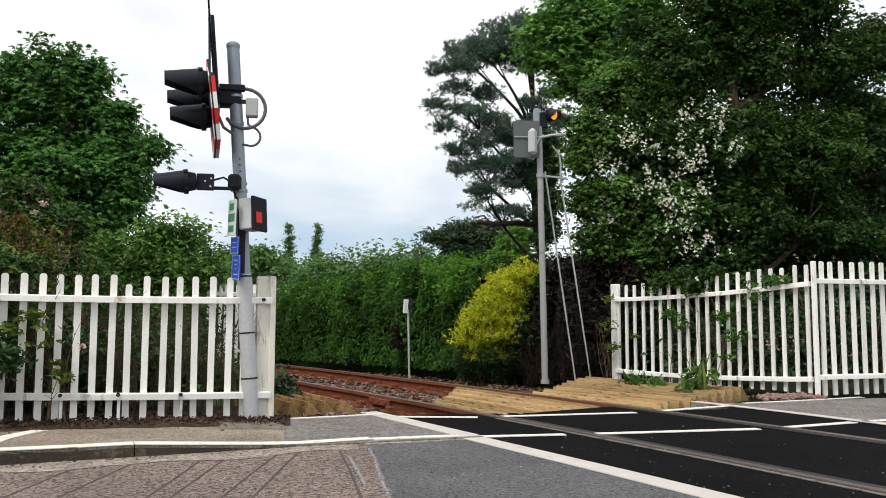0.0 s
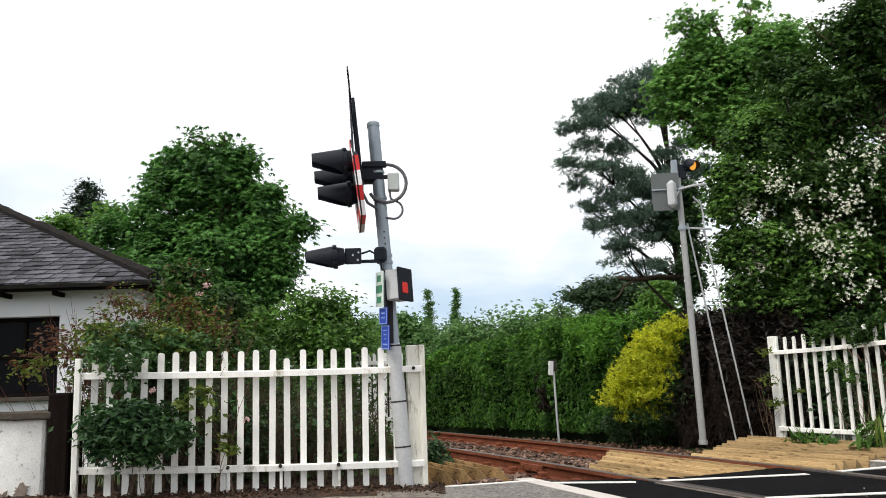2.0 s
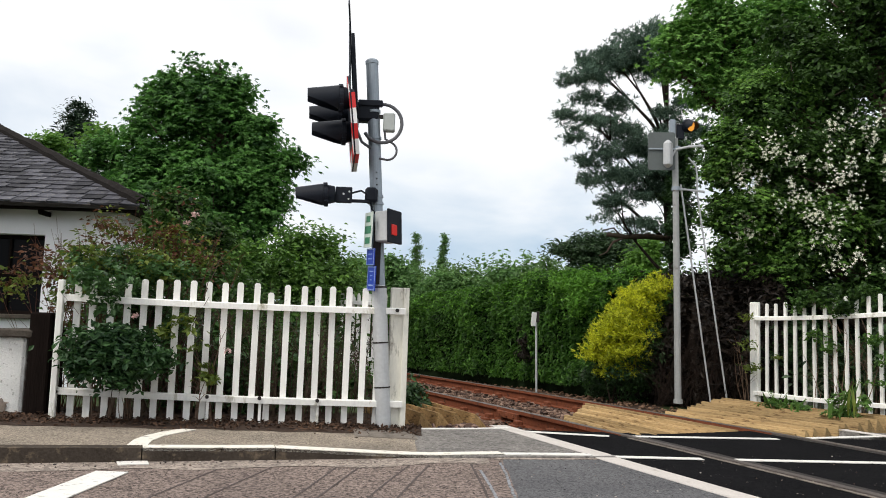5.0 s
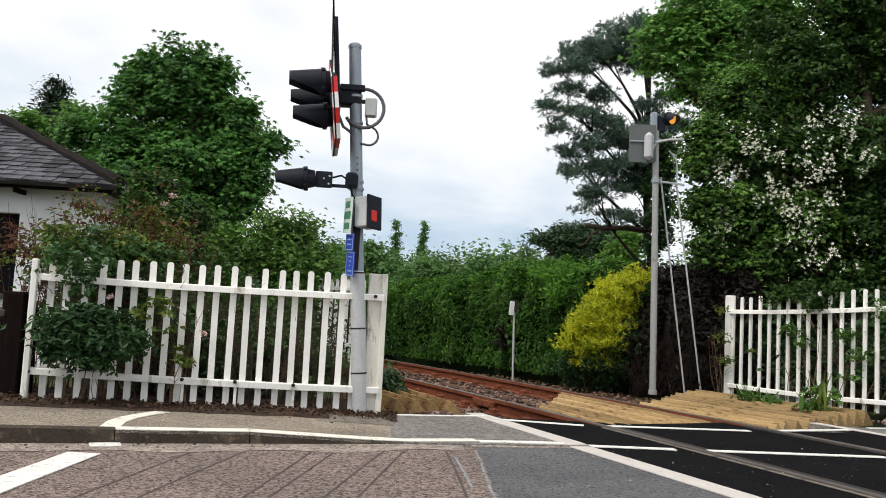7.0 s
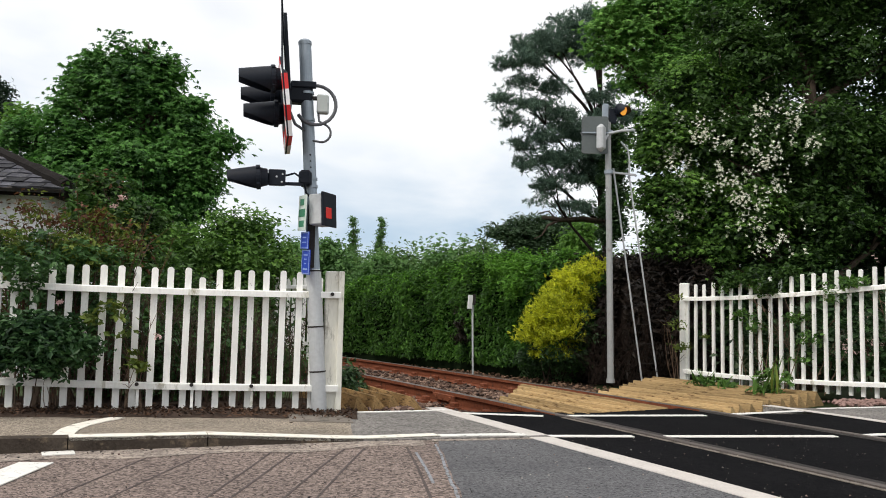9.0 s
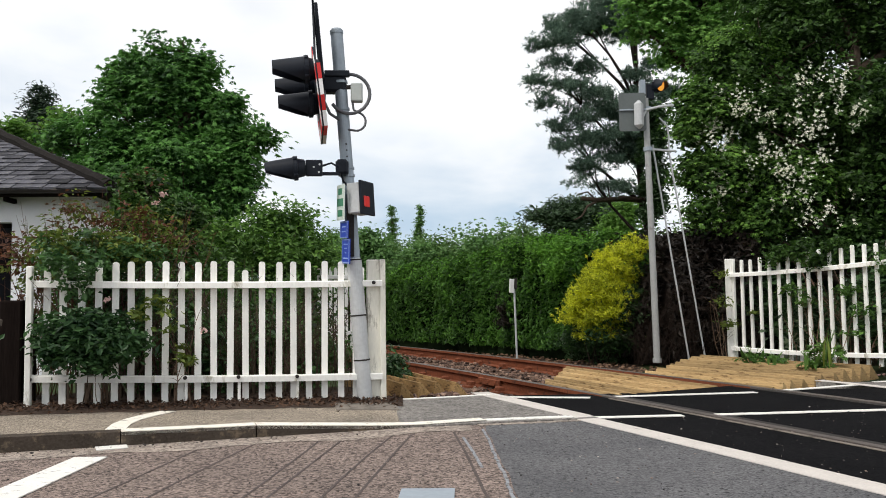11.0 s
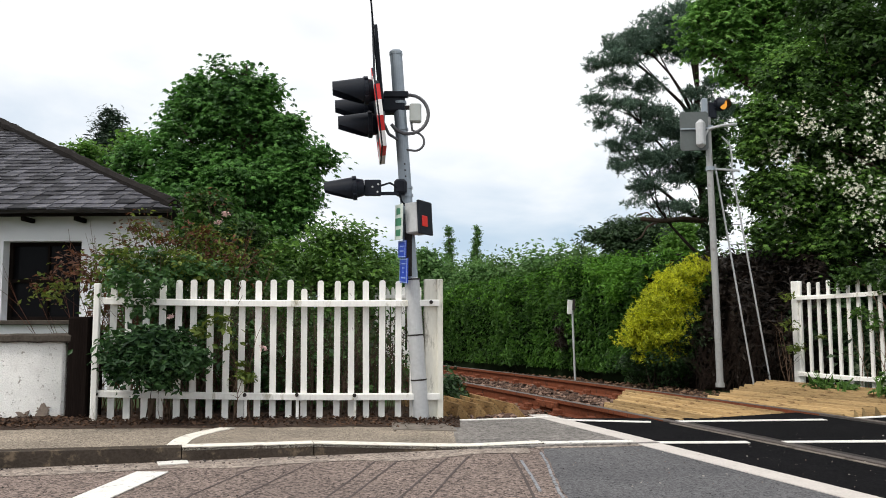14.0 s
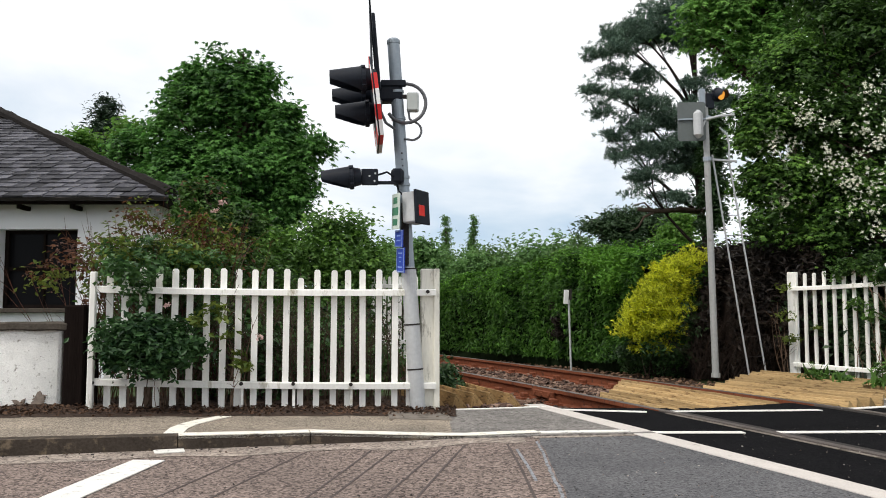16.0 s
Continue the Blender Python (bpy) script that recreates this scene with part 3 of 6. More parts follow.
tagged(part("deck_edge", bm, M_DECK), "black deck panel end between the rails", "crossing deck", kind="structure")
bm = prism([(3.95, 7.55), (4.3, 6.95), (4.62, 5.72), (6.9, -6.4), (45, -2), (45, 8.9), (9.5, 7.85), (6.1, 7.7), (4.35, 7.42)], -0.15, 0.0)
tagged(part("far_road", bm, M_FOOT), "grey asphalt road and footway on the far side of the crossing", "road", kind="structure")

# tyre and sealing lines on the old surface
bm = bmesh.new()
for x0, bend in ((-1.25, 0.0), (-1.02, 0.04), (-0.62, -0.03), (-0.52, 0.0), (-0.3, 0.05), (-0.16, 0.02)):
    strip([(x0 + 0.27 * s + bend * s * s, 3.2 + 1.75 * s) for s in (0, 0.3, 0.6, 0.8, 1.0)], 0.012, 0.0005, 0.002, bm)
strip([(0.40, 2.6), (0.385, 3.4), (0.39, 4.3), (0.38, 5.0)], 0.013, 0.0005, 0.002, bm)
tagged(part("tyre_marks", bm, M_SCORE), "thin dark scored lines across the worn road", "road marking", kind="structure")
bm = strip([(seam_x(y) + 0.012 * noise.noise((y * 3.1, 0, 0)) - 0.018 + 0.008 * noise.noise((y * 11, 3, 0)), y) for y in np.arange(2.6, 5.1, 0.04)], 0.015, 0.0005, 0.0045)
strip([(0.43, 3.9), (0.43, 4.3), (0.42, 4.8)], 0.016, 0.0005, 0.002, bm)
tagged(part("joint_seal", bm, M_SEAL), "pale sealing line beside the asphalt joint", "road marking", kind="structure")
bm = sheet(lambda u, v: (lambda x: (x, kerb_y(x) - 0.27 + 0.12 * noise.noise((x * 2.3, 0, 0)) * (1 - v) + 0.28 * v))(-6 + 6.5 * u), 60, 2, lambda x, y: 0.0025)
tagged(part("gutter", bm, M_DUST), "pale dusty gutter strip along the kerb", "gutter", kind="structure")
bm = strip([(0.55, 5.27), (0.9, 5.32), (1.25, 5.38)], 0.11, 0.001, 0.005)
tagged(part("dust_patch", bm, M_DUST), "pale dusty patch beside the footway line", "road", kind="structure")
bm = strip([(0.04, 3.38), (0.26, 3.36)], 0.2, 0.001, 0.006)
tagged(part("utility_cover", bm, M_GALV), "small grey metal cover set into the road", "utility cover", kind="structure")

# footway behind the kerb
bm = sheet(lambda u, v: (lambda x: (x, (kerb_y(x) + 0.1) * (1 - v) + 6.95 * v))(-14 + 14.06 * u), 70, 8, pave_z)
tagged(part("pavement", bm, M_PAVE), "buff chipped asphalt footway behind the kerb", "pavement", kind="structure")
bm = prism([(0.05, 5.2), (1.36, 5.4), (0.83, 6.94), (0.1, 6.72), (0.05, 6.4)], -0.1, 0.012)
tagged(part("crossing_footway", bm, M_FOOT), "grey asphalt footway leading onto the crossing", "pavement", kind="structure")
slab = strip([(-0.4, 6.18), (0.05, 6.22)], 0.42, 0.0, lambda x, y: pave_z(x, y) + 0.006)
tagged(part("concrete_slab", slab, M_CEMENT_OLD), "weathered concrete slab at the foot of the signal post", "slab", kind="structure")

kerb = thing("kerb", (-1, 5, 0), "worn stone kerb, painted white near the crossing", "kerb", kind="structure")
xs = [-13.5 + 0.92 * k for k in range(14)] + [-0.83, -0.1, 0.6]
xs = sorted(x for x in xs if x < -1.55) + [-1.5, -0.78, -0.06, 0.62]
for a, b in zip(xs, xs[1:]):
    q = [(a + 0.003 + (b - a - 0.006) * k / 3, kerb_y(a + 0.003 + (b - a - 0.006) * k / 3)) for k in range(4)]
    q = [(x + 1, y - 5) for x, y in q]
    painted = a > -1.55
    zt = lambda x, y: pave_z(x - 1, 0) + 0.006
    part("kerb_stone", strip(q, 0.12, -0.1, zt, side=0.06), M_KERB, kerb)
    if painted:
        part("kerb_paint", strip(q, 0.11, lambda x, y: zt(x, y) - 0.017, lambda x, y: zt(x, y) + 0.004, side=0.055), M_KERB_WHITE, kerb, "chipped white paint on the kerb top")


def marking(name, path, width, z, label, material=M_LINE):
    base = z if callable(z) else (lambda x, y: z)
    bm = strip(path, width, lambda x, y: base(x, y) - 0.002, lambda x, y: base(x, y) + 0.003)
    return tagged(part(name, bm, material), label, "road marking", kind="structure")


marking("footway_line", [(-1.56, 4.86), (-1.61, 5.15), (-1.62, 5.4), (-1.59, 5.65), (-1.53, 5.9)], 0.11, lambda x, y: pave_z(x, y) + 0.003, "white line painted across the footway", M_KERB_WHITE)
marking("stop_line", [(-1.66, 1.6), (-1.62, 2.6), (-1.585, 3.54), (-1.535, 4.42)], 0.17, 0.004, "white stop line across the road")
marking("stop_line", [(-1.60, 4.68), (-1.45, 4.74)], 0.12, 0.005, "white stop line end at the gutter")
marking("crossing_edge_line", [(edge_line(y), y) for y in (7.08, 6, 5.5, 5.35, 5, 4, 3, 2, 1, 0, -3)], 0.155, lambda x, y: 0.0125 if y > 5.4 else 0.004, "broad worn cream line along the crossing edge", M_LINE_CREAM)
marking("far_edge_line", [(4.02, 7.62), (4.33, 6.6), (4.55, 5.7), (5.0, 3.2), (5.7, 0)], 0.1, 0.004, "worn cream line along the far crossing edge", M_LINE_CREAM)
marking("footway_edge_line", [(0.1, 6.68), (0.5, 6.78), (0.83, 6.9)], 0.06, 0.014, "white line along the back of the footway")
marking("footway_edge_line", [(0.62, 5.39), (0.9, 5.43), (1.2, 5.46)], 0.09, 0.014, "white line along the front of the footway")
marking("footway_edge_line", [(4.4, 7.36), (5.2, 7.55), (6.0, 7.78)], 0.06, 0.004, "white line along the back of the footway")
marking("footway_edge_line", [(4.5, 5.8), (5.6, 6.05), (8, 6.5)], 0.07, 0.004, "white line along the front of the footway")
for k, path in enumerate((((0.93, 6.79), (1.6, 6.62)), ((1.8, 6.65), (3.02, 6.75)), ((3.26, 6.83), (4.1, 7.16)), ((1.12, 5.47), (1.95, 5.48)), ((2.18, 5.48), (3.44, 5.53)), ((3.64, 5.57), (4.4, 5.78)))):
    marking("dashed_line", path, 0.08, 0.002, "white dash marking the footway over the crossing")

# soil strip under the fence
bm = sheet(lambda u, v: (-6 + 6.1 * u, 5.75 + 0.17 * ((-6 + 6.1 * u) + 2.65) + 0.09 * noise.noise((u * 22, 0, 0)) * (1 - v) + v * 1.5), 120, 8, lambda x, y: pave_z(x, y) + 0.006 + 0.02 * max(0.0, noise.noise((x * 4, y * 4, 0)) + 0.2) * (1 if y > 6.0 + 0.15 * (x + 2.65) else 0.2) - 0.004)
tagged(part("soil_strip", bm, M_SOIL), "dark leaf litter and soil along the fence foot", "soil", kind="structure")

# ---- railway ----
bm = sheet(lambda u, v: (lambda p: (p.x, p.y))(track_point(7.2 + 40 * u, -1.7 + 4.3 * v)), 80, 10, lambda x, y: -0.155 + 0.03 * noise.noise((x * 3, y * 3, 1)))
tagged(part("ballast_bed", bm, M_BALLAST), "bed of brown crushed stone under the track", "ballast", kind="structure")

railway = thing("railway_track", (2.5, 7, 0), "single rusty railway track curving away on wooden sleepers", "railway track")
RB = Vector((2.5, 7, 0))


def rail_section(across, y0, y1, step=0.4):
    """Flat-bottomed rail: head, web and foot swept along the track."""
    prof = [(-0.035, 0), (0.035, 0), (0.036, -0.03), (0.011, -0.045), (0.009, -0.118), (0.065, -0.13), (0.065, -0.14), (-0.065, -0.14), (-0.065, -0.13), (-0.009, -0.118), (-0.011, -0.045), (-0.036, -0.03)]
    bm = bmesh.new()
    n = int((y1 - y0) / step)
    rows = [[bm.verts.new(track_point(y0 + (y1 - y0) * k / n, across + a, z + 0.003) - RB) for a, z in prof] for k in range(n + 1)]
    for a, b in zip(rows, rows[1:]):
        for k in range(len(prof)):
            k2 = (k + 1) % len(prof)
            bm.faces.new((a[k], b[k], b[k2], a[k2]))
    bm.faces.new(rows[0])
    bm.faces.new(rows[-1][::-1])
    return bm


for side in (-0.75, 0.75):
    part("rail", rail_section(side, -8, 6.95), M_RAILTOP, railway, "dull brown rail set flush in the crossing deck")
    rail = part("rail", rail_section(side, 6.95, 46), M_RUST, railway, "rust-brown steel rail")
    part("rail_head", strip([tuple((track_point(y, side) - RB)[:2]) for y in np.arange(-8, 46, 0.5)], 0.062, 0.001, 0.006), M_RAILTOP, rail, "worn running surface")
    # flangeway groove and cream sealing strips in the deck
    for off, w, m, nm in ((0.075, 0.07, M_IRON, "flangeway"), (-0.06, 0.026, M_CEMENT_OLD, "sealing_strip")):
        s = off if side < 0 else -off
        part(nm, strip([tuple((track_point(y, side + s) - RB)[:2]) for y in np.arange(-6, 6.9, 0.4)], w, -0.003, 0.0015), m, railway, "dark flangeway groove" if nm == "flangeway" else "pale worn strip beside the rail")
sleeper_me = None
for k in range(44):
    y = 8.0 + 0.68 * k
    p = track_point(y)
    if sleeper_me is None:
        o = part("sleeper", box(2.5, 0.24, 0.13, bevel=0.012), M_SLEEPER, railway, "brown wooden sleeper")
        sleeper_me = o.data
    else:
        o = new("sleeper", sleeper_me)
        o.parent = railway
    ang = math.degrees(math.atan(0.31 + 0.012 * (y - 6.75)))
    o.matrix_basis = pose(p.x - RB.x, p.y - RB.y, -0.205, 0, 0, ang + random.uniform(-1, 1))
chair_me = None
for k in range(20):
    for side in (-0.75, 0.75):
        y = 8.0 + 0.68 * k
        p = track_point(y, side)
        if chair_me is None:
            bm = box(0.34, 0.16, 0.03, bevel=0.005)
            box(0.07, 0.1, 0.06, pose(0.1, 0, 0.03), 0.01, bm)
            box(0.07, 0.1, 0.06, pose(-0.1, 0, 0.03), 0.01, bm)
            o = part("rail_chair", bm, M_RUST, railway, "rusty cast rail fastening")
            chair_me = o.data
        else:
            o = new("rail_chair", chair_me)
            o.parent = railway
        o.matrix_basis = pose(p.x - RB.x, p.y - RB.y, -0.132, 0, 0, 17 + 0.5 * (y - 6.75))
for side, y in ((0.69, 9.45), (-0.81, 8.75)):
    p0, p1 = track_point(y, side, -0.055), track_point(y + 0.5, side, -0.055)
    d = (p1 - p0)
    bm = box(0.03, 0.5, 0.07, bevel=0.006)
    for q in (-0.17, 0, 0.17):
        box(0.05, 0.035, 0.035, pose(0, q, 0), 0.006, bm)
    o = part("fishplate", bm, M_RUST, railway, "bolted joint plate")
    o.matrix_basis = pose(*((p0 + p1) / 2 - RB), 0, 0, math.degrees(math.atan2(-d.x, d.y)))

# loose stones of the ballast, beyond counting
rng = np.random.default_rng(11)
ico = bmesh.new()
bmesh.ops.create_icosphere(ico, subdivisions=1, radius=1)
iv = np.array([v.co for v in ico.verts])
jf = np.array([[v.index for v in f.verts] for f in ico.faces])
ico.free()


def stones(name, places, sizes, material, label, category):
    n = len(places)
    sh = 1 + 0.35 * rng.normal(size=(n, len(iv), 1))
    v = iv[None] * sh * sizes[:, None, None] * np.array([1, 0.8, 0.6]) + places[:, None]
    a = rng.random(n) * 6.28
    c, s = np.cos(a)[:, None], np.sin(a)[:, None]
    d = v - places[:, None]
    v = np.stack([d[..., 0] * c - d[..., 1] * s, d[..., 0] * s + d[..., 1] * c, d[..., 2]], -1) + places[:, None]
    me = bpy.data.meshes.new(name)
    me.from_pydata(v.reshape(-1, 3), [], (jf[None] + (np.arange(n) * len(iv))[:, None, None]).reshape(-1, 3))
    return tagged(finish(name, me, material), label, category, kind="stuff")


yy = 7.6 + 16 * rng.random(7000) ** 1.4
pp = np.array([track_point(y, a, 0) for y, a in zip(yy, -1.25 + 2.6 * rng.random(7000))])
pp[:, 2] = -0.145 + 0.02 * rng.random(7000)
bstone, bnt, bp = shader("ballast_stone")
bgeo = bnt.nodes.new("ShaderNodeNewGeometry")
bnt.links.new(ramp(bnt, bgeo.outputs["Random Per Island"], [(0, (0.035, 0.02, 0.015)), (0.6, (0.12, 0.068, 0.048)), (1, (0.3, 0.2, 0.15))]), bp.inputs["Base Color"])
bp.inputs["Roughness"].default_value = 0.95
stones("ballast_stones", pp, 0.014 + 0.02 * rng.random(7000), bstone, "loose brown and grey crushed stones between the rails", "ballast")
n = 260
pp = np.stack([4.75 + 0.75 * rng.random(n), 7.55 + 0.35 * rng.random(n), 0.005 + 0.03 * rng.random(n)], 1)
pp[:, 1] += (pp[:, 0] - 4.75) * 0.1
stones("pink_rubble", pp, 0.014 + 0.022 * rng.random(n), M_RUBBLE, "pinkish broken stone heaped at the fence foot", "rubble")
n = 1500
pp = np.stack([-3.4 + 6.6 * rng.random(n), 2.9 + 3.6 * rng.random(n), np.full(n, 0.0045)], 1)
pp = np.array([p for p in pp if p[1] < kerb_y(p[0]) - 0.02])
gritm, gnt, gp = shader("road_grit")
ggeo = gnt.nodes.new("ShaderNodeNewGeometry")
gnt.links.new(ramp(gnt, ggeo.outputs["Random Per Island"], [(0, (0.02, 0.018, 0.017)), (0.55, (0.05, 0.042, 0.04)), (0.75, (0.2, 0.13, 0.1)), (1, (0.42, 0.38, 0.34))]), gp.inputs["Base Color"])
gp.inputs["Roughness"].default_value = 0.95
stones("road_grit", pp, 0.002 + 0.004 * rng.random(len(pp)) ** 3, gritm, "loose dark and pale grit scattered over the asphalt", "grit")
n = 260
pp = np.stack([-5 + 4.9 * rng.random(n), np.zeros(n), np.zeros(n)], 1)
pp[:, 1] = [kerb_y(x) - 0.02 - abs(random.gauss(0, 0.07)) for x in pp[:, 0]]
pp[:, 2] = 0.006
stones("gutter_grit", pp, 0.003 + 0.006 * rng.random(n) ** 3, gritm, "dark grit and dead leaf bits gathered along the kerb", "grit")
litter = np.array([track_point(y, a, -0.135 + 0.02 * c) for y, a, c in zip(7.9 + 15 * rng.random(1500) ** 1.4, 1.0 + 1.5 * rng.random(1500), rng.random(1500))])
stones("leaf_litter", litter, 0.012 + 0.02 * rng.random(1500), M_LITTER, "brown leaf litter and grit between the rail and hedge", "litter")
n = 220
pp = np.stack([0.0 + 0.55 * rng.random(n), 6.83 + 0.22 * rng.random(n), 0.004 + 0.02 * rng.random(n)], 1)
stones("loose_stones", pp, 0.012 + 0.02 * rng.random(n), bstone, "loose stones along the back of the footway", "stones")


def arris(length, w=0.15, h=0.095):
    """A sawn timber of wedge section lying along y, steep on one side."""
    bm = bmesh.new()
    prof = [(-w / 2, -0.06), (w / 2, -0.06), (w / 2, -0.04), (-w / 2 + 0.035, h), (-w / 2 + 0.022, h - 0.002), (-w / 2, -0.03)]
    n = max(3, int(length / 0.4))
    rows = []
    for k in range(n + 1):
        j = random.uniform(-0.006, 0.003)
        rows.append([bm.verts.new((x + random.uniform(-0.002, 0.002), length * (k / n - 0.5), z + (j if z > 0.05 else random.uniform(-0.002, 0.002)))) for x, z in prof])
    for a, b in zip(rows, rows[1:]):
        for k in range(6):
            bm.faces.new((a[k], a[(k + 1) % 6], b[(k + 1) % 6], b[k]))
    bm.faces.new(rows[0])
    bm.faces.new(rows[-1][::-1])
    return bm


def guard(side, at, rows, base, twist, rise, material=M_TIMBER):
    """A field of ridged timbers lying with the track; rows: distance across it and the y of both ends."""
    g = thing("trespass_guard", at, GLABEL, "trespass guard", "timber guards beside the crossing")
    for k, (a, y0, y1) in enumerate(rows):
        p0, p1 = track_point(y0 + random.uniform(-0.03, 0.03), a), track_point(y1 + random.uniform(-0.05, 0.05), a)
        d = p1 - p0
        o = part("timber", arris(d.length), material, g)
        m = (p0 + p1) / 2
        o.matrix_basis = pose(m.x - at[0], m.y - at[1], base + rise * k / len(rows) + random.uniform(-0.008, 0.008), 0, random.uniform(-0.3, 0.3), math.degrees(math.atan2(-d.x, d.y)) + twist + random.uniform(-0.5, 0.5))
    return g


GLABEL = "ridged pale sawn timbers laid as a trespass guard"
g_left = guard("left", (0.4, 7.6, 0), [(a, 7.50 + 0.012 * k, 8.6 + 0.03 * k) for k, a in enumerate(np.arange(-2.42, -1.62, 0.162))], 0.03, 0.0, 0.0, M_TIMBER_BROWN)
g_mid = guard("mid", (1.8, 8.0, 0), [(a, 6.97 + 0.028 * k, 8.25 + 0.2 * k) for k, a in enumerate(np.arange(-0.54, 0.62, 0.163))], -0.09, 0.0, 0.0)
g_right = guard("right", (4.0, 8.6, 0), [(a, 7.02 + 0.045 * k, 8.6 + 0.1 * k) for k, a in enumerate(np.arange(0.95, 2.75, 0.17))], -0.1, 8.0, 0.1)

# ---- fences ----


def paling(width, height, thick=0.022, seed=0):
    """An upright board with a rounded, slightly worn top."""
    bm = bmesh.new()
    out = [(-width / 2, 0), (width / 2, 0), (width / 2, height - width * 0.42)]
    out += [(width / 2 * math.cos(a), height - width * 0.42 + width * 0.42 * math.sin(a)) for a in (0.6, 1.15, math.pi - 1.15, math.pi - 0.6)]
    out += [(-width / 2, height - width * 0.42)]
    f, b = [bm.verts.new((x, -thick / 2, z)) for x, z in out], [bm.verts.new((x, thick / 2, z)) for x, z in out]
    n = len(out)
    bm.faces.new(f)
    bm.faces.new(b[::-1])
    for k in range(n):
        bm.faces.new((f[k], f[(k + 1) % n], b[(k + 1) % n], b[k]))
    return bm


def pale_fence(name, a, b, count, width, foot, height, rails, label, group, material=M_FENCE, short=(), lean=0.35, sag=0.0, first=0.02, last=0.98, rise=0.0):
    """Upright pales on two rails from a to b in plan."""
    a, b = Vector(a), Vector(b)
    d = b - a
    length = d.length
    f = thing(name, (a.x, a.y, 0), label, "fence", group, turn=math.degrees(math.atan2(d.y, d.x)))
    me = {}
    for z0, z1 in rails:
        bm = bmesh.new()
        rows = []
        for k in range(9):
            s = k / 8
            zz = z0 + (z1 - z0) * s - sag * 4 * s * (1 - s)
            rows.append([bm.verts.new((0.03 + (length - 0.03) * s, y, zz + q)) for y, q in ((0.014, -0.024), (-0.038, -0.024), (-0.038, 0.018), (-0.03, 0.026), (0.014, 0.026))])
        for r0, r1 in zip(rows, rows[1:]):
            for k in range(5):
                bm.faces.new((r0[k], r0[(k + 1) % 5], r1[(k + 1) % 5], r1[k]))
        bm.faces.new(rows[0])
        bm.faces.new(rows[-1][::-1])
        part("rail", bm, material, f)
    for k in range(count):
        h = round((height + (rise * k / (count - 1))) / 0.02) * 0.02 - foot - (0.07 if k in short else 0)
        if h not in me:
            o = part("pale", paling(width, h), material, f)
            me[h] = o.data
        else:
            o = new("pale", me[h])
            o.parent = f
        s = first + (last - first) * k / (count - 1)
        o.matrix_basis = pose(length * s + random.uniform(-0.006, 0.006), 0.026, foot + random.uniform(-0.005, 0.005), random.uniform(-lean, lean), random.uniform(-lean, lean), 0)
    return f


left_fence = pale_fence("paling_fence", (-2.66, 6.27), (-0.06, 6.65), 21, 0.048, 0.045, 1.125, [(0.955, 0.94), (0.265, 0.205)], "white painted wooden paling fence with flaking paint beside the signal post", "white paling fences", short=(12,), sag=0.012, first=0.052, last=0.966)
post_l = part("end_post", box(0.045, 0.05, 1.11, pose(0.035, -0.03, 0.53), 0.006), M_FENCE, left_fence, "narrow white end board")
post_r = part("end_post", box(0.125, 0.06, 1.13, pose(2.575, 0.035, 0.565), 0.008), M_FENCE_OLD, left_fence, "broad end post with flaking paint")
bm = box(0.045, 0.05, 1.13, pose(2.635, 0.0, 0.565), 0.006)
part("end_board", bm, M_FENCE_OLD, left_fence)
for x, z in ((0.03, 0.955), (2.56, 0.945), (0.05, 0.26), (1.13, 0.24), (1.52, 0.235), (1.96, 0.225)):
    bm = tube([(x, -0.037, z), (x, -0.052, z)], 0.015, 8)
    part("bolt", bm, M_IRON, left_fence, "rusty bolt head")
for x in (1.13, 1.52, 1.96):
    part("prop", box(0.022, 0.02, 0.21, pose(x + 0.005, -0.01, 0.125), 0.003), M_FENCE, left_fence, "short white stub below the rail")

right_fence = pale_fence("paling_fence", (4.38, 10.5), (5.5, 7.86), 20, 0.041, 0.04, 1.27, [(1.09, 1.19), (0.15, 0.19)], "white painted wooden paling fence with weeds growing through", "white paling fences", sag=0.03, rise=0.13)
part("end_post", box(0.11, 0.09, 1.3, pose(0.0, 0.03, 0.65), 0.01), M_FENCE, right_fence, "square white end post")
corner_fence = pale_fence("paling_fence", (5.52, 7.86), (12.5, 8.75), 50, 0.05, 0.02, 1.43, [(1.22, 1.24), (0.21, 0.22)], "white painted wooden paling fence running along the far footway", "white paling fences")
part("corner_post", box(0.052, 0.045, 1.43, pose(0.0, -0.03, 0.715), 0.01), M_FENCE, corner_fence, "taller white corner board")
back_fence = pale_fence("paling_fence", (-0.95, 11.2), (-0.35, 11.3), 9, 0.045, 0.05, 1.28, [(1.15, 1.15), (0.4, 0.4)], "small white paling gate behind the shrubs", "white paling fences")

# low roughcast wall and dark gate post
wall = thing("garden_wall", (-4.645, 6.55, -0.062), "low white roughcast garden wall with flaking foot and dark coping", "wall", turn=2)
bm = box(3.3, 0.3, 0.8, pose(0, 0.1, 0.33), 0.02)
bmesh.ops.subdivide_edges(bm, edges=list(bm.edges), cuts=9, use_grid_fill=True)
for v in bm.verts:
    v.co += Vector((0, 1, 0)) * 0.008 * noise.noise(v.co * 6) + Vector((0, 0, 1)) * 0.003 * noise.noise(v.co * 5)
part("wall_body", bm, M_ROUGHCAST, wall, smooth=True)
bm = box(3.4, 0.38, 0.065, pose(0.02, 0.09, 0.735), 0.012)
bmesh.ops.subdivide_edges(bm, edges=[e for e in bm.edges if e.calc_length() > 1], cuts=40)
for v in bm.verts:
    v.co += Vector((0, 0.012 * noise.noise(v.co * 9), 0.012 * noise.noise(v.co * 7 + Vector((3, 3, 3)))))
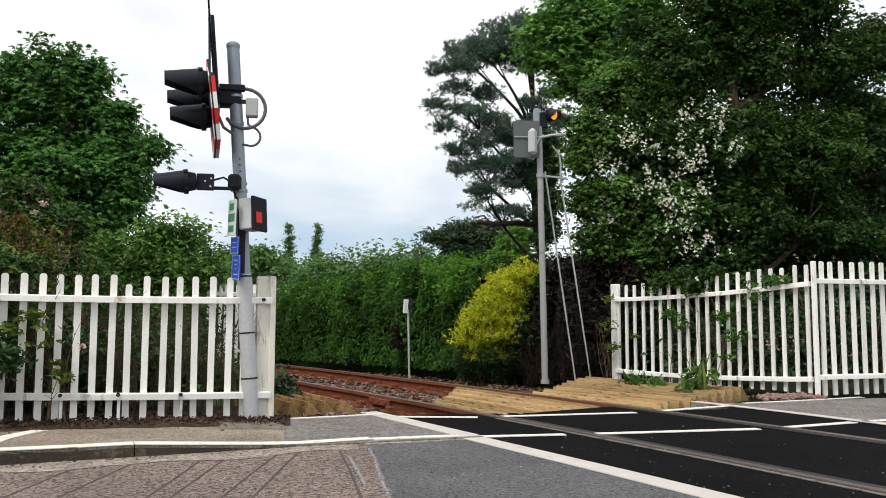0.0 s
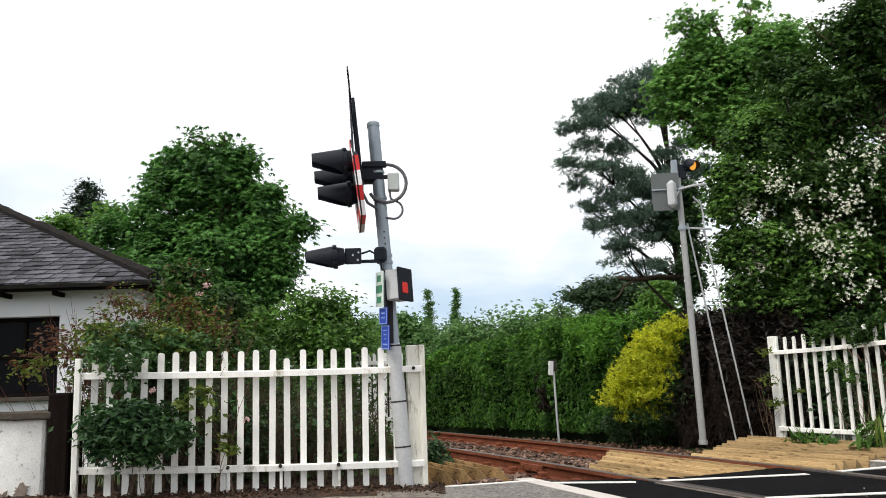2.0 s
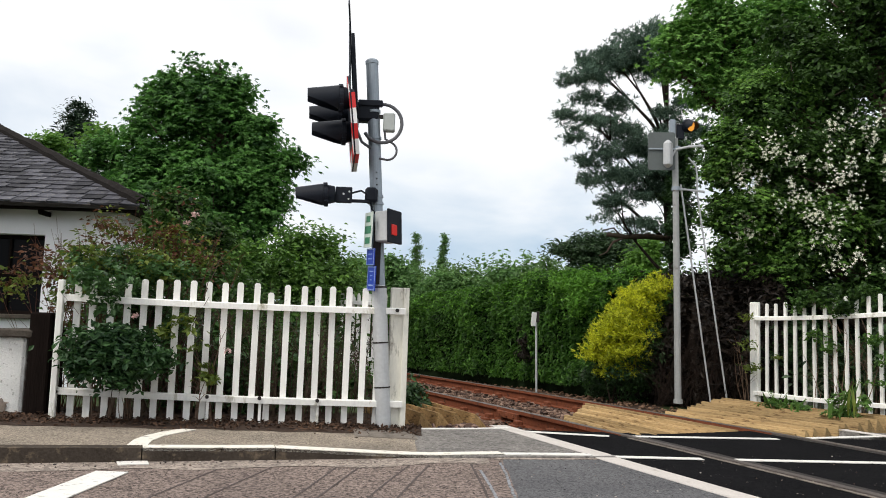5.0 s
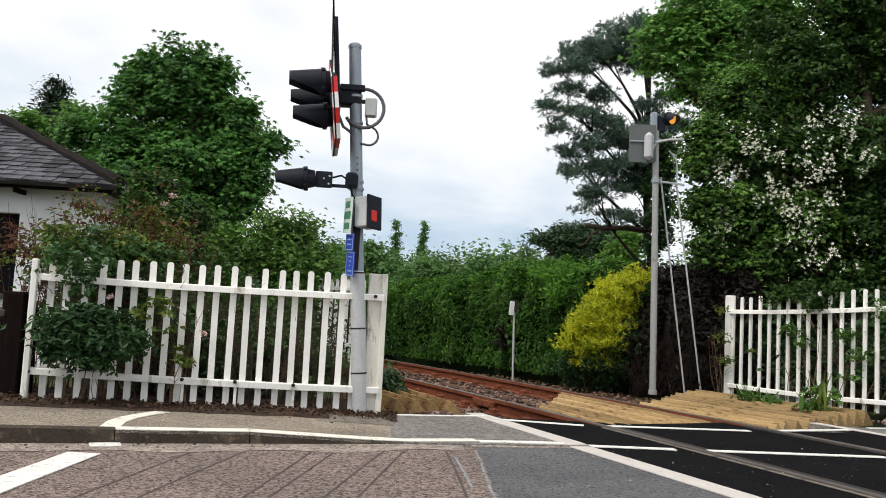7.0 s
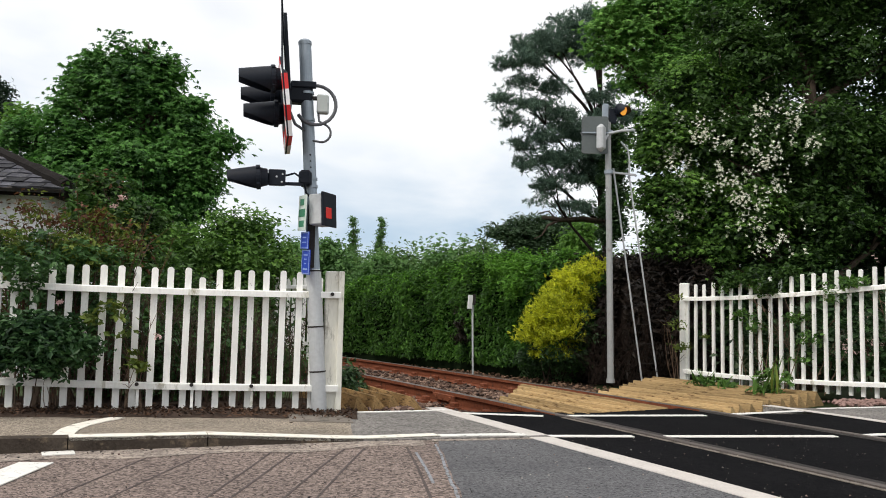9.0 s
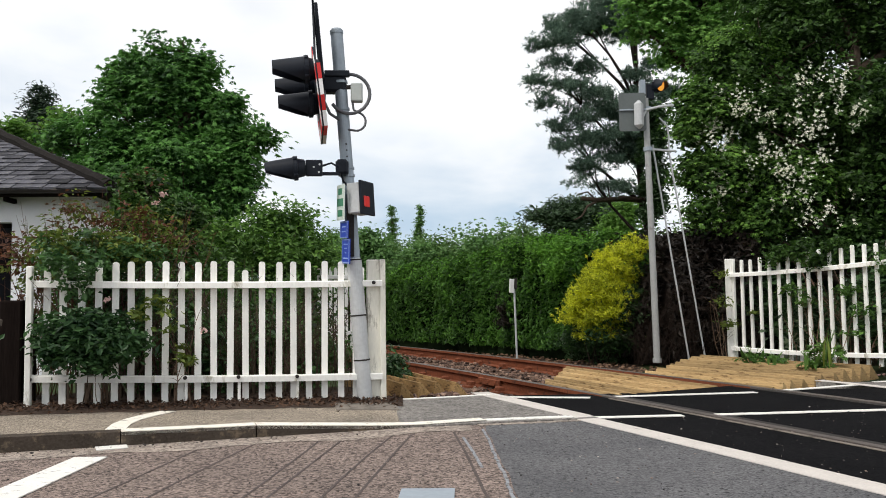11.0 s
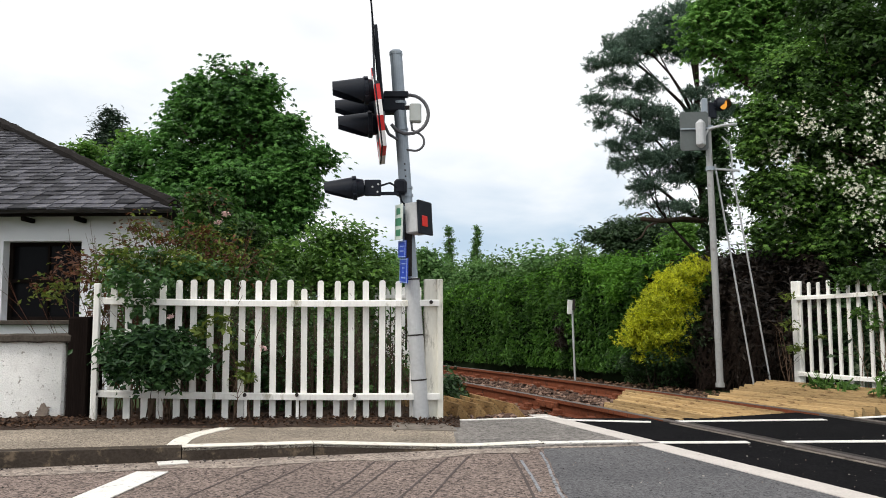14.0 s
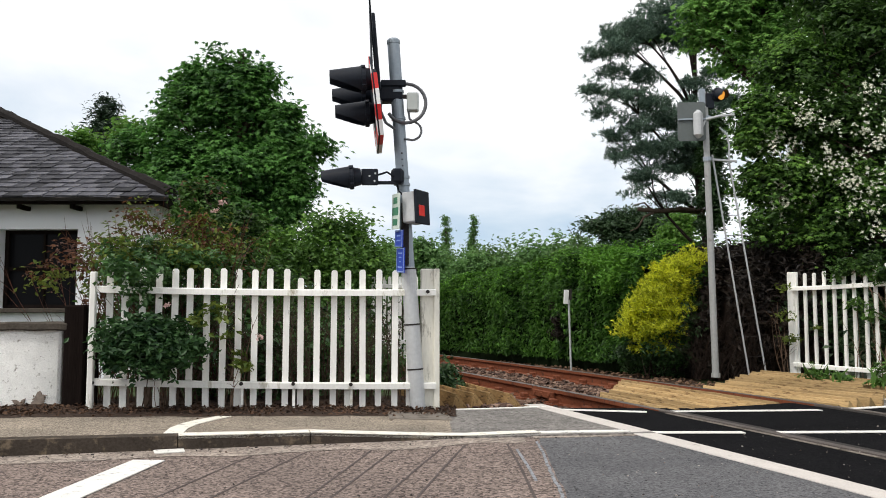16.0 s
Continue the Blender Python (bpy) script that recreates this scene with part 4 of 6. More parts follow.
part("coping", bm, M_STONE, wall, "dark weathered stone coping")
for fx, fz, fr in ((1.35, 0.1, 0.075), (1.5, 0.17, 0.05), (1.05, 0.06, 0.06), (0.85, 0.09, 0.045), (1.2, 0.05, 0.05), (0.55, 0.05, 0.05)):
    bm = bmesh.new()
    ring = [bm.verts.new((fx + fr * (1 + 1.1 * noise.noise((math.cos(a) * 2.6 + fx * 9, math.sin(a) * 2.6, fz * 7))) * math.cos(a), -0.062, max(0.0, fz + fr * (1 + 1.1 * noise.noise((math.cos(a) * 2.6, math.sin(a) * 2.6 + fx * 5, 3))) * math.sin(a)))) for a in (6.283 * k / 30 for k in range(30))]
    face = bm.faces.new(ring)
    ext = bmesh.ops.extrude_face_region(bm, geom=[face])
    bmesh.ops.translate(bm, verts=[v for v in ext["geom"] if isinstance(v, bmesh.types.BMVert)], vec=(0, 0.03, 0))
    part("bare_patch", bm, M_FLAKE, wall, "patch where the render has flaked away")
gate = thing("gate_post", (-2.83, 6.6, 0), "dark weathered wooden gate post beside the white wall", "gate post")
part("post", box(0.17, 0.13, 0.84, pose(-0.045, -0.02, 0.42), 0.014), M_DARKWOOD, gate)
part("board", box(0.07, 0.05, 0.73, pose(0.085, -0.02, 0.365), 0.006), M_DARKWOOD, gate)

# ---- cottage ----
cottage = thing("cottage", (-8.2, 11.2, 0), "low white rendered cottage with a hipped grey slate roof", "house")
EAVE_Y, EAVE_Z, HIP_X, PITCH = -0.4, 2.30, 4.62, 0.465
bm = bmesh.new()
# front wall in four pieces round the window opening
WX0, WX1, WZ0, WZ1 = 2.2, 3.26, 0.85, 1.92
for x0, x1, z0, z1 in ((-7.0, WX0, -0.2, 2.36), (WX1, 4.2, -0.2, 2.36), (WX0, WX1, -0.2, WZ0), (WX0, WX1, WZ1, 2.36)):
    box(x1 - x0, 0.35, z1 - z0, pose((x0 + x1) / 2, 0.175, (z0 + z1) / 2), 0, bm)
part("front_wall", bm, M_RENDER, cottage)
part("side_wall", box(0.35, 8.9, 2.56, pose(4.02, 4.81, 1.08)), M_RENDER, cottage)
part("back_wall", box(11.2, 0.35, 2.56, pose(-1.4, 9.4, 1.08)), M_RENDER, cottage)
part("side_wall", box(0.35, 8.9, 2.56, pose(-6.82, 4.81, 1.08)), M_RENDER, cottage)
window = part("window", box(0.03, 0.04, WZ1 - WZ0, pose((WX0 + WX1) / 2, 0.2, (WZ0 + WZ1) / 2)), M_DARKWOOD, cottage, "dark window with a pale reveal")
part("pane", box(WX1 - WX0, 0.012, WZ1 - WZ0, pose((WX0 + WX1) / 2, 0.22, (WZ0 + WZ1) / 2)), M_GLASS, window, "dark reflecting glass")
fr = bmesh.new()
for x in (WX0 + 0.025, WX1 - 0.025):
    box(0.05, 0.06, WZ1 - WZ0, pose(x, 0.19, (WZ0 + WZ1) / 2), 0.004, fr)
for z in (WZ0 + 0.025, WZ1 - 0.025, (WZ0 + WZ1) / 2):
    box(WX1 - WX0 - 0.1, 0.05, 0.05, pose((WX0 + WX1) / 2, 0.19, z), 0.004, fr)
part("window_frame", fr, M_DARKWOOD, window)
part("window_sill", box(1.18, 0.16, 0.06, pose((WX0 + WX1) / 2, -0.04, WZ0 - 0.03), 0.01), M_STONE, window)
# roof body
K = 5.2
roof_bm = bmesh.new()
ex0, ex1, ey0, ey1 = -7.4, HIP_X, EAVE_Y, EAVE_Y + 2 * K
rz = EAVE_Z + K * PITCH
vs = [roof_bm.verts.new(c) for c in ((ex0, ey0, EAVE_Z), (ex1, ey0, EAVE_Z), (ex1, ey1, EAVE_Z), (ex0, ey1, EAVE_Z), (ex0 + K, ey0 + K, rz), (ex1 - K, ey0 + K, rz))]
for f in ((0, 1, 5, 4), (1, 2, 5), (2, 3, 4, 5), (3, 0, 4), (3, 2, 1, 0)):
    roof_bm.faces.new([vs[i] for i in f])
roof = part("roof", roof_bm, M_RIDGE, cottage, "hipped roof of old grey slates")
part("fascia", box(11.95, 0.06, 0.09, pose(-1.43, EAVE_Y + 0.05, EAVE_Z - 0.045), 0.006), M_DARKWOOD, cottage, "dark eaves board")
part("gutter", tube([(-7.4, EAVE_Y - 0.03, EAVE_Z - 0.02), (HIP_X, EAVE_Y - 0.03, EAVE_Z - 0.02)], 0.04, 8), M_IRON, cottage, "dark iron gutter")
for x in (2.6, 3.3):
    part("rafter_end", box(0.05, 0.3, 0.06, pose(x, EAVE_Y + 0.24, EAVE_Z - 0.11), 0.006), M_DARKWOOD, cottage)
bm = bmesh.new()
a0, a1 = Vector((ex1 + 0.03, ey0 - 0.03, EAVE_Z + 0.03)), Vector((ex1 - K, ey0 + K, rz + 0.06))
line = [a0.lerp(a1, s / 26) + Vector((0, 0, 0.018 * random.uniform(-1, 1))) for s in range(27)]
tube(line, [0.085 + 0.014 * random.uniform(-1, 1) for _ in line], 7, bm)
part("hip_ridge", bm, M_RIDGE, roof, "dark mossy hip tiles")
part("ridge", tube([(ex0 + K, ey0 + K, rz + 0.05), (ex1 - K, ey0 + K, rz + 0.05)], 0.09, 7), M_RIDGE, roof)

# ---- crossing signal ----
POST_FOOT, POST_TOP = Vector((-0.195, 6.62, 0.0)), Vector((-0.405, 6.62, 2.985))
signal = thing("crossing_signal", tuple(POST_FOOT), "grey steel level crossing signal post with black hooded lamps", "crossing signal")


def on_post(z):
    return POST_FOOT.lerp(POST_TOP, z / POST_TOP.z) - POST_FOOT


bm = tube([on_post(z) for z in (0.0, 1.12, 1.14)], [0.062, 0.06, 0.05], 20)
post = part("post", bm, M_GALV_PALE, signal, "pale grey lower post sleeve", smooth=False)
part("upper_post", tube([on_post(z) for z in (1.14, 1.6, 2.97)], [0.05, 0.05, 0.05], 20), M_GALV, signal, "grey steel upper post", smooth=False)
part("cap", tube([on_post(2.96), on_post(2.985), on_post(3.0)], [0.054, 0.054, 0.04], 20), M_GALV, signal)
for z in (0.33, 0.68, 1.12):
    part("band", tube([on_post(z), on_post(z + 0.012)], 0.064, 20), M_IRON, signal, "rusty band round the post")
for z in (1.79, 1.85, 2.33, 2.55):
    part("clamp", tube([on_post(z), on_post(z + 0.02)], 0.058, 20), M_GALV, signal)
for z in (2.0, 2.05, 1.95):
    p = on_post(z)
    part("bolt_hole", tube([p + Vector((0.01, -0.047, 0)), p + Vector((0.01, -0.053, 0))], 0.007, 8), M_IRON, signal)


def hood(parent, at, heading, r=0.098, l=0.3, dip=-3, body=0.13, name="lamp_head", label="black lamp housing with a long hood"):
    """A short round lamp body with a rim and a tapering hood cut away below; it points along its own -x."""
    bm = tube([(body, 0, 0), (body * 0.94, 0, 0), (body * 0.35, 0, 0), (0.02, 0, 0)], [r * 0.6, r * 0.74, r * 0.86, r * 0.94], 24)
    n, m = 12, 18
    for shift in (0.0, 0.006):
        g = []
        for i in range(n + 1):
            s = i / n
            half = math.acos(-1 + 1.12 * s)
            rr = (r * 1.0 - shift) * (1 - 0.06 * s)
            g.append([bm.verts.new((-l * s, rr * math.sin(half * (2 * j / m - 1)) * (1 - 0.1 * s), rr * math.cos(half * (2 * j / m - 1)) - 0.022 * s)) for j in range(m + 1)])
        for i in range(n):
            for j in range(m):
                bm.faces.new((g[i][j], g[i + 1][j], g[i + 1][j + 1], g[i][j + 1]))
    o = part(name, bm, M_BLACK, parent, label, smooth=True)
    o.matrix_basis = pose(*at, 0, dip, heading)
    part("rim", tube([(0.026, 0, 0), (0.024, 0, 0), (-0.006, 0, 0), (-0.008, 0, 0)], [r * 1.02, r * 1.09, r * 1.09, r * 1.02], 24), M_BLACK, o, "raised rim where the hood meets the body")
    for a in (20, 140, 220, 320):
        q = Vector((0, r * 1.09 * math.cos(radians(a)), r * 1.09 * math.sin(radians(a))))
        part("lug", box(0.03, 0.022, 0.022, pose(0.009, q.y, q.z, a), 0.004), M_BLACK, o)
    part("lens", tube([(-0.02, 0, 0), (-0.035, 0, 0), (-0.045, 0, 0)], [r * 0.9, r * 0.7, r * 0.2], 16), M_GLASS, o, "unlit dark lens")
    return o


HEAD = 8
c = Vector((-0.62, 6.5, 0)) - POST_FOOT
hood(signal, (c.x - 0.0, c.y - 0.25, 2.56), HEAD, 0.1, 0.245, -3, 0.11)
hood(signal, (c.x - 0.055, c.y + 0.27, 2.56), HEAD, 0.096, 0.24, -3, 0.11)
hood(signal, (c.x + 0.01, c.y - 0.02, 2.35), HEAD, 0.098, 0.24, -3, 0.11)
# backing board with red and white edge, seen almost edge on
board_out = [(-0.43, 2.56), (-0.43, 2.32), (-0.36, 2.1), (0.36, 2.1), (0.43, 2.32), (0.43, 2.56), (0.25, 2.74), (-0.25, 2.74)]


def plate(outline, x0, x1, m=None):
    bm = bmesh.new()
    a, b = [bm.verts.new((x0, y, z)) for y, z in outline], [bm.verts.new((x1, y, z)) for y, z in outline]
    bm.faces.new(a)
    bm.faces.new(b[::-1])
    for k in range(len(outline)):
        k2 = (k + 1) % len(outline)
        bm.faces.new((a[k], a[k2], b[k2], b[k]))
    if m is not None:
        bm.transform(m)
    return bm


LEAN = pose(0, 0, 2.5, 0, -7, 0) @ pose(0, 0, -2.5)
BM = pose(c.x + 0.055, c.y, 0, 0, 0, 5.5) @ LEAN
board = part("backing_board", plate(board_out, 0, 0.012, BM), M_BLACK, signal, "black backing board edged in red and white")
for k in range(len(board_out)):
    (y0, z0), (y1, z1) = board_out[k], board_out[(k + 1) % len(board_out)]
    for h in range(2):
        q0, q1 = Vector((y0, z0)).lerp(Vector((y1, z1)), h / 2), Vector((y0, z0)).lerp(Vector((y1, z1)), (h + 1) / 2)
        inn = Vector((0, 2.46))
        e = 0.72
        out4 = [q0, q1, inn + (q1 - inn) * e, inn + (q0 - inn) * e]
        part("edge_stripe", plate([tuple(v) for v in out4], -0.004, 0.0, BM), M_WHITE if (k * 2 + h) % 2 else M_RED, board)
        if max(q0.y, q1.y) < 2.57:
            part("rim_stripe", plate([tuple(v) for v in (q0, q1, inn + (q1 - inn) * 0.985, inn + (q0 - inn) * 0.985)], 0.012, 0.04, BM), M_WHITE if h else M_RED, board)
for tilt in (38, -38):
    bm = box(0.012, 0.11, 0.98, pose(0, 0, 0, tilt, 0, 0), 0.002)
    CM = pose(c.x + 0.045 + 0.016 * (tilt > 0), c.y, 2.93, 0, -4, 2)
    bm.transform(CM)
    part("cross_arm", bm, M_BLACK, signal, "warning cross board seen edge on")
part("cross_strut", box(0.03, 0.05, 0.62, pose(c.x + 0.085, c.y, 2.86, 0, -5, 0), 0.004), M_BLACK, signal)
part("mounting_bracket", box(0.2, 0.12, 0.15, pose(c.x + 0.19, c.y + 0.13, 2.55), 0.02), M_BLACK, signal)
part("bracket_arm", box(0.2, 0.05, 0.05, pose(c.x + 0.22, c.y + 0.08, 2.62), 0.006), M_BLACK, signal)
# lower lamp on its arm
low = hood(signal, (-0.725 - POST_FOOT.x, 6.45 - POST_FOOT.y, 1.835), 6, r=0.088, l=0.225, dip=-4, body=0.085)
bracket = part("lamp_bracket", box(0.13, 0.05, 0.125, pose(-0.575 - POST_FOOT.x, -0.15, 1.84), 0.006), M_BLACK, signal, "black drilled bracket plate")
# pale discs standing for bright sky seen through the drilled holes
for bx, bz in ((-0.575, 1.845), (-0.535, 1.805), (-0.53, 1.865)):
    part("bolt", tube([Vector((bx - POST_FOOT.x, -0.174, bz)), Vector((bx - POST_FOOT.x, -0.18, bz))], 0.008, 8), M_GALV_PALE, bracket)
part("lamp_arm", box(0.16, 0.025, 0.025, pose(-0.45 - POST_FOOT.x, -0.12, 1.80), 0.003), M_BLACK, signal)
part("lamp_clamp", box(0.1, 0.16, 0.12, pose(-0.36 - POST_FOOT.x, -0.06, 1.855), 0.02), M_BLACK, signal)
part("lamp_cable", tube([Vector((-0.51 - POST_FOOT.x, -0.14, 1.86)), Vector((-0.44 - POST_FOOT.x, -0.15, 1.88)), Vector((-0.37 - POST_FOOT.x, -0.13, 1.84)), Vector((-0.35 - POST_FOOT.x, -0.1, 1.74)), Vector((-0.31 - POST_FOOT.x, -0.05, 1.70))], 0.008, 6), M_BLACK, signal)
# walkers' signal box
pb = part("walkers_signal", box(0.115, 0.2, 0.24, None, 0.008), M_GALV_PALE, signal, "pale grey lamp box with a black face")
pb.matrix_basis = pose(-0.225 - POST_FOOT.x, 6.52 - POST_FOOT.y, 1.60, 0, -3, -27)
face = part("face", box(0.022, 0.215, 0.265, pose(0.066, 0, 0), 0.004), M_BLACK, pb, "black face of the lamp box")
lensr = part("red_lens", box(0.01, 0.085, 0.085, pose(0.08, -0.03, -0.03), 0.004), M_REDLAMP, pb, "dim lit red lens")
# signs strapped to the post


def sign(at, w, h, turn, material, label, bars, ink, border=None):
    s = part("sign", box(w, 0.008, h, bevel=0.002), material, signal, label)
    s.matrix_basis = pose(*at, 0, 4, turn)
    if border:
        for x, z, bw, bh in ((0, h / 2 - 0.008, w, 0.01), (0, -h / 2 + 0.008, w, 0.01), (w / 2 - 0.008, 0, 0.01, h), (-w / 2 + 0.008, 0, 0.01, h)):
            part("border", box(bw - 0.004, 0.003, bh - 0.004, pose(x, -0.006, z)), border, s)
    for x, z, bw, bh in bars:
        part("writing_bar", box(bw, 0.003, bh, pose(x, -0.0055, z)), ink, s)
    return s


sign((-0.372 - POST_FOOT.x, -0.10, 1.575), 0.24, 0.28, -73, M_SIGNWHITE, "pale sign with unreadable green writing", [(0, 0.085, 0.12, 0.05), (0, 0.0, 0.19, 0.06), (0, -0.085, 0.15, 0.05)], M_GREEN)
sign((-0.345 - POST_FOOT.x, -0.10, 1.36), 0.24, 0.135, -73, M_BLUE, "blue sign with unreadable white writing", [(0, 0.022, 0.11, 0.009), (0, -0.015, 0.12, 0.009)], M_PALEBLUE, M_PALEBLUE)
sign((-0.332 - POST_FOOT.x, -0.10, 1.19), 0.24, 0.195, -73, M_BLUE, "blue sign with unreadable white writing", [(0, 0.055, 0.12, 0.009), (0, 0.022, 0.07, 0.009), (0, -0.012, 0.04, 0.009), (0, -0.055, 0.14, 0.011)], M_PALEBLUE, M_PALEBLUE)
part("sign_strap", box(0.06, 0.05, 0.5, pose(-0.30 - POST_FOOT.x, -0.04, 1.4), 0.004), M_IRON, signal)
# junction box and looped conduit behind the post
q = on_post(2.47)
part("junction_box", box(0.095, 0.08, 0.15, pose(q.x + 0.125, -0.02, 2.47), 0.01), M_BOX, signal, "pale grey junction box")
part("box_bracket", box(0.08, 0.03, 0.03, pose(q.x + 0.06, -0.01, 2.52), 0.003), M_IRON, signal)
loop = [(q.x + 0.02 + 0.16 * math.cos(a) + 0.05, -0.03 + 0.02 * math.sin(a), 2.46 + 0.165 * math.sin(a)) for a in np.linspace(1.75, -2.6, 18)]
part("conduit", tube([Vector(p) for p in loop], 0.014, 8), M_CABLE, signal, "grey flexible conduit looped round the post", smooth=True)
curl = [Vector((q.x + 0.12 + 0.075 * math.cos(a), -0.03, 2.235 + 0.075 * math.sin(a))) for a in np.linspace(1.2, -1.9, 12)]
part("conduit", tube([Vector((q.x + 0.09, -0.03, 2.40)), Vector((q.x + 0.1, -0.03, 2.33))] + curl + [Vector((q.x + 0.04, -0.03, 2.17))], 0.009, 8), M_CABLE, signal, smooth=True)
part("conduit", tube([Vector((q.x - 0.13, -0.03, 2.5)), Vector((q.x - 0.135, -0.03, 2.4)), Vector((q.x - 0.09, -0.03, 2.3)), Vector((q.x + 0.0, -0.03, 2.24))], 0.012, 8), M_CABLE, signal, smooth=True)

# ---- far signal with ladder ----
far_sig = thing("far_signal", (3.345, 10.31, 0), "tall grey steel signal post across the track with an amber lamp", "crossing signal")
part("post", tube([(0.0, 0, 0), (-0.025, 0, 1.8), (-0.05, 0, 3.36)], [0.042, 0.04, 0.038], 16), M_GALV_GREY, far_sig)
part("foot_collar", tube([(0.0, 0, 0), (0.0, 0, 0.05)], 0.056, 14), M_GALV_GREY, far_sig)
part("backing_plate", plate([(-0.17, 2.95), (-0.15, 2.93), (0.15, 2.93), (0.17, 2.95), (0.17, 3.4), (0.15, 3.42), (-0.15, 3.42), (-0.17, 3.4)], -0.008, 0.008, pose(-0.235, -0.04, 0, 0, 0, 82)), M_PLATE, far_sig, "grey back of a signal board, darkened as if in shade")
part("plate_rib", box(0.34, 0.02, 0.02, pose(-0.235, -0.06, 3.2, 0, 0, -8), 0.003), M_GALV, far_sig)
part("lamp_back", box(0.12, 0.1, 0.36, pose(-0.17, -0.1, 3.13), 0.045), M_GALV_PALE, far_sig, "pale rounded lamp housing")
part("bracket", tube([Vector((-0.13, -0.06, 3.0)), Vector((-0.12, -0.07, 3.1)), Vector((-0.06, -0.06, 3.2)), Vector((0.12, -0.03, 3.25)), Vector((0.32, 0.02, 3.28))], 0.018, 6), M_GALV_PALE, far_sig, "pale curved bracket arm")
part("post_cap", box(0.07, 0.07, 0.2, pose(-0.085, 0, 3.5), 0.01), M_GALV, far_sig)
ah = hood(far_sig, (0.12, 0.0, 3.53), 122, r=0.082, l=0.12, dip=-8, body=0.07, name="amber_lamp", label="black hooded lamp lit amber")
am = part("amber_lens", tube([(-0.046, 0, 0), (-0.06, 0, 0), (-0.07, 0, 0)], [0.07, 0.052, 0.012], 16), M_AMBER, ah, "glowing amber lens")
part("lamp_mount", box(0.1, 0.06, 0.2, pose(0.02, 0.02, 3.45), 0.01), M_BLACK, far_sig)
for z in (2.68, 3.2):
    part("clamp", tube([(-0.035, 0, z), (-0.035, 0, z + 0.05)], 0.056, 14), M_GALV, far_sig)

ladder = thing("ladder", (3.98, 10.62, 0), "slim grey steel ladder leaning on the far signal post", "ladder")
sa0, sa1 = Vector((-0.13, -0.06, -0.02)), Vector((-0.58, -0.22, 2.78))
sb0, sb1 = Vector((0.13, 0.06, -0.02)), Vector((-0.34, -0.1, 2.8))
part("stile", tube([sa0, sa1], 0.012, 8), M_GALV_PALE, ladder)
part("stile", tube([sb0, sb0.lerp(sb1, 0.97), sb1 + Vector((0.02, 0, 0.1)), sb1 + Vector((0.0, 0, 0.25)), sb1 + Vector((-0.1, 0.0, 0.36))], 0.012, 8), M_GALV_PALE, ladder)
for k in range(1, 11):
    part("rung", tube([sa0.lerp(sa1, k / 11), sb0.lerp(sb1, k / 11)], 0.004, 6), M_IRON, ladder)
part("top_bracket", box(0.4, 0.03, 0.025, pose(-0.42, -0.16, 2.72, 0, 0, 20), 0.003), M_GALV_PALE, ladder)

marker = thing("track_marker", (1.985, 13.02, -0.16), "slim pale lineside post with a small white plate", "marker post")
part("post", tube([(0, 0, 0), (-0.03, 0, 1.3)], 0.017, 8), M_GALV_PALE, marker)
part("plate", box(0.08, 0.02, 0.22, pose(-0.07, -0.03, 1.2, 0, 4, 18), 0.004), M_WHITE, marker, "small white plate, edge darkened")
part("plate_back", box(0.05, 0.02, 0.17, pose(-0.005, -0.01, 1.24), 0.004), M_IRON, marker)

# ---- hedge along the track ----
hedge_line = [(5.3, 11.25), (4.3, 11.95), (3.55, 12.75), (2.55, 14.6), (1.55, 16.4), (0.3, 18.6), (-1.4, 21.4), (-4, 25), (-9, 31)]
hedge_top = [1.62, 1.66, 1.72, 1.78, 1.66, 1.44, 1.26, 1.18, 1.15]


def hedge_at(s):
    i = min(int(s), len(hedge_line) - 2)
    f = s - i
    a, b = Vector(hedge_line[i]), Vector(hedge_line[i + 1])
    d = (b - a).normalized()
    return a.lerp(b, f), Vector((d.y, -d.x)), hedge_top[i] * (1 - f) + hedge_top[i + 1] * f


def hedge_surface(s, u, inset=0.0):
    """A point on the hedge's rounded section; u runs up the track side, over the top and down the back."""
    p, out, top = hedge_at(s)
    out = -out
    half, top = 0.62 - inset, top - inset
    prof = [(0.86, -0.16), (1.0, 0.3), (1.04, 0.8), (0.98, 1.2), (0.78, 1.55), (0.4, 1.7), (0.0, 1.72), (-0.5, 1.68), (-0.95, 1.3), (-1.0, 0.6), (-0.9, -0.16)]
    x = u * (len(prof) - 1)
    i = min(int(x), len(prof) - 2)
    f = x - i
    w = prof[i][0] * (1 - f) + prof[i + 1][0] * f
    z = (prof[i][1] * (1 - f) + prof[i + 1][1] * f) * top / 1.72
    q = Vector((p.x + out.x * w * half, p.y + out.y * w * half, z))
    k = noise.noise(q * 1.1) * 0.2 + noise.noise(Vector((q.x * 2.9, q.y * 2.9, q.z * 1.7))) * 0.15 + noise.noise(Vector((q.x * 6.5, q.y * 6.5, q.z * 4.5))) * 0.07
    return q + Vector((out.x * k, out.y * k, k * 0.5 * (z > 0.5)))


hedge = thing("hedge", (1.6, 16.4, -0.16), "tall clipped green conifer hedge along the railway", "hedge")
HB = hedge.matrix_basis.translation
S0 = 1.6
# core under the leaves, its near-black green standing for shade inside and at the foot
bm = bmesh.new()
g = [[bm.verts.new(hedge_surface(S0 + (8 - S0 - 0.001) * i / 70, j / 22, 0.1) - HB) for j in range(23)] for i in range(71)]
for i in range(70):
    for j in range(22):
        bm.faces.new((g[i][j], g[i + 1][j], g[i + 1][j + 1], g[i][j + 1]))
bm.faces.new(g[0])
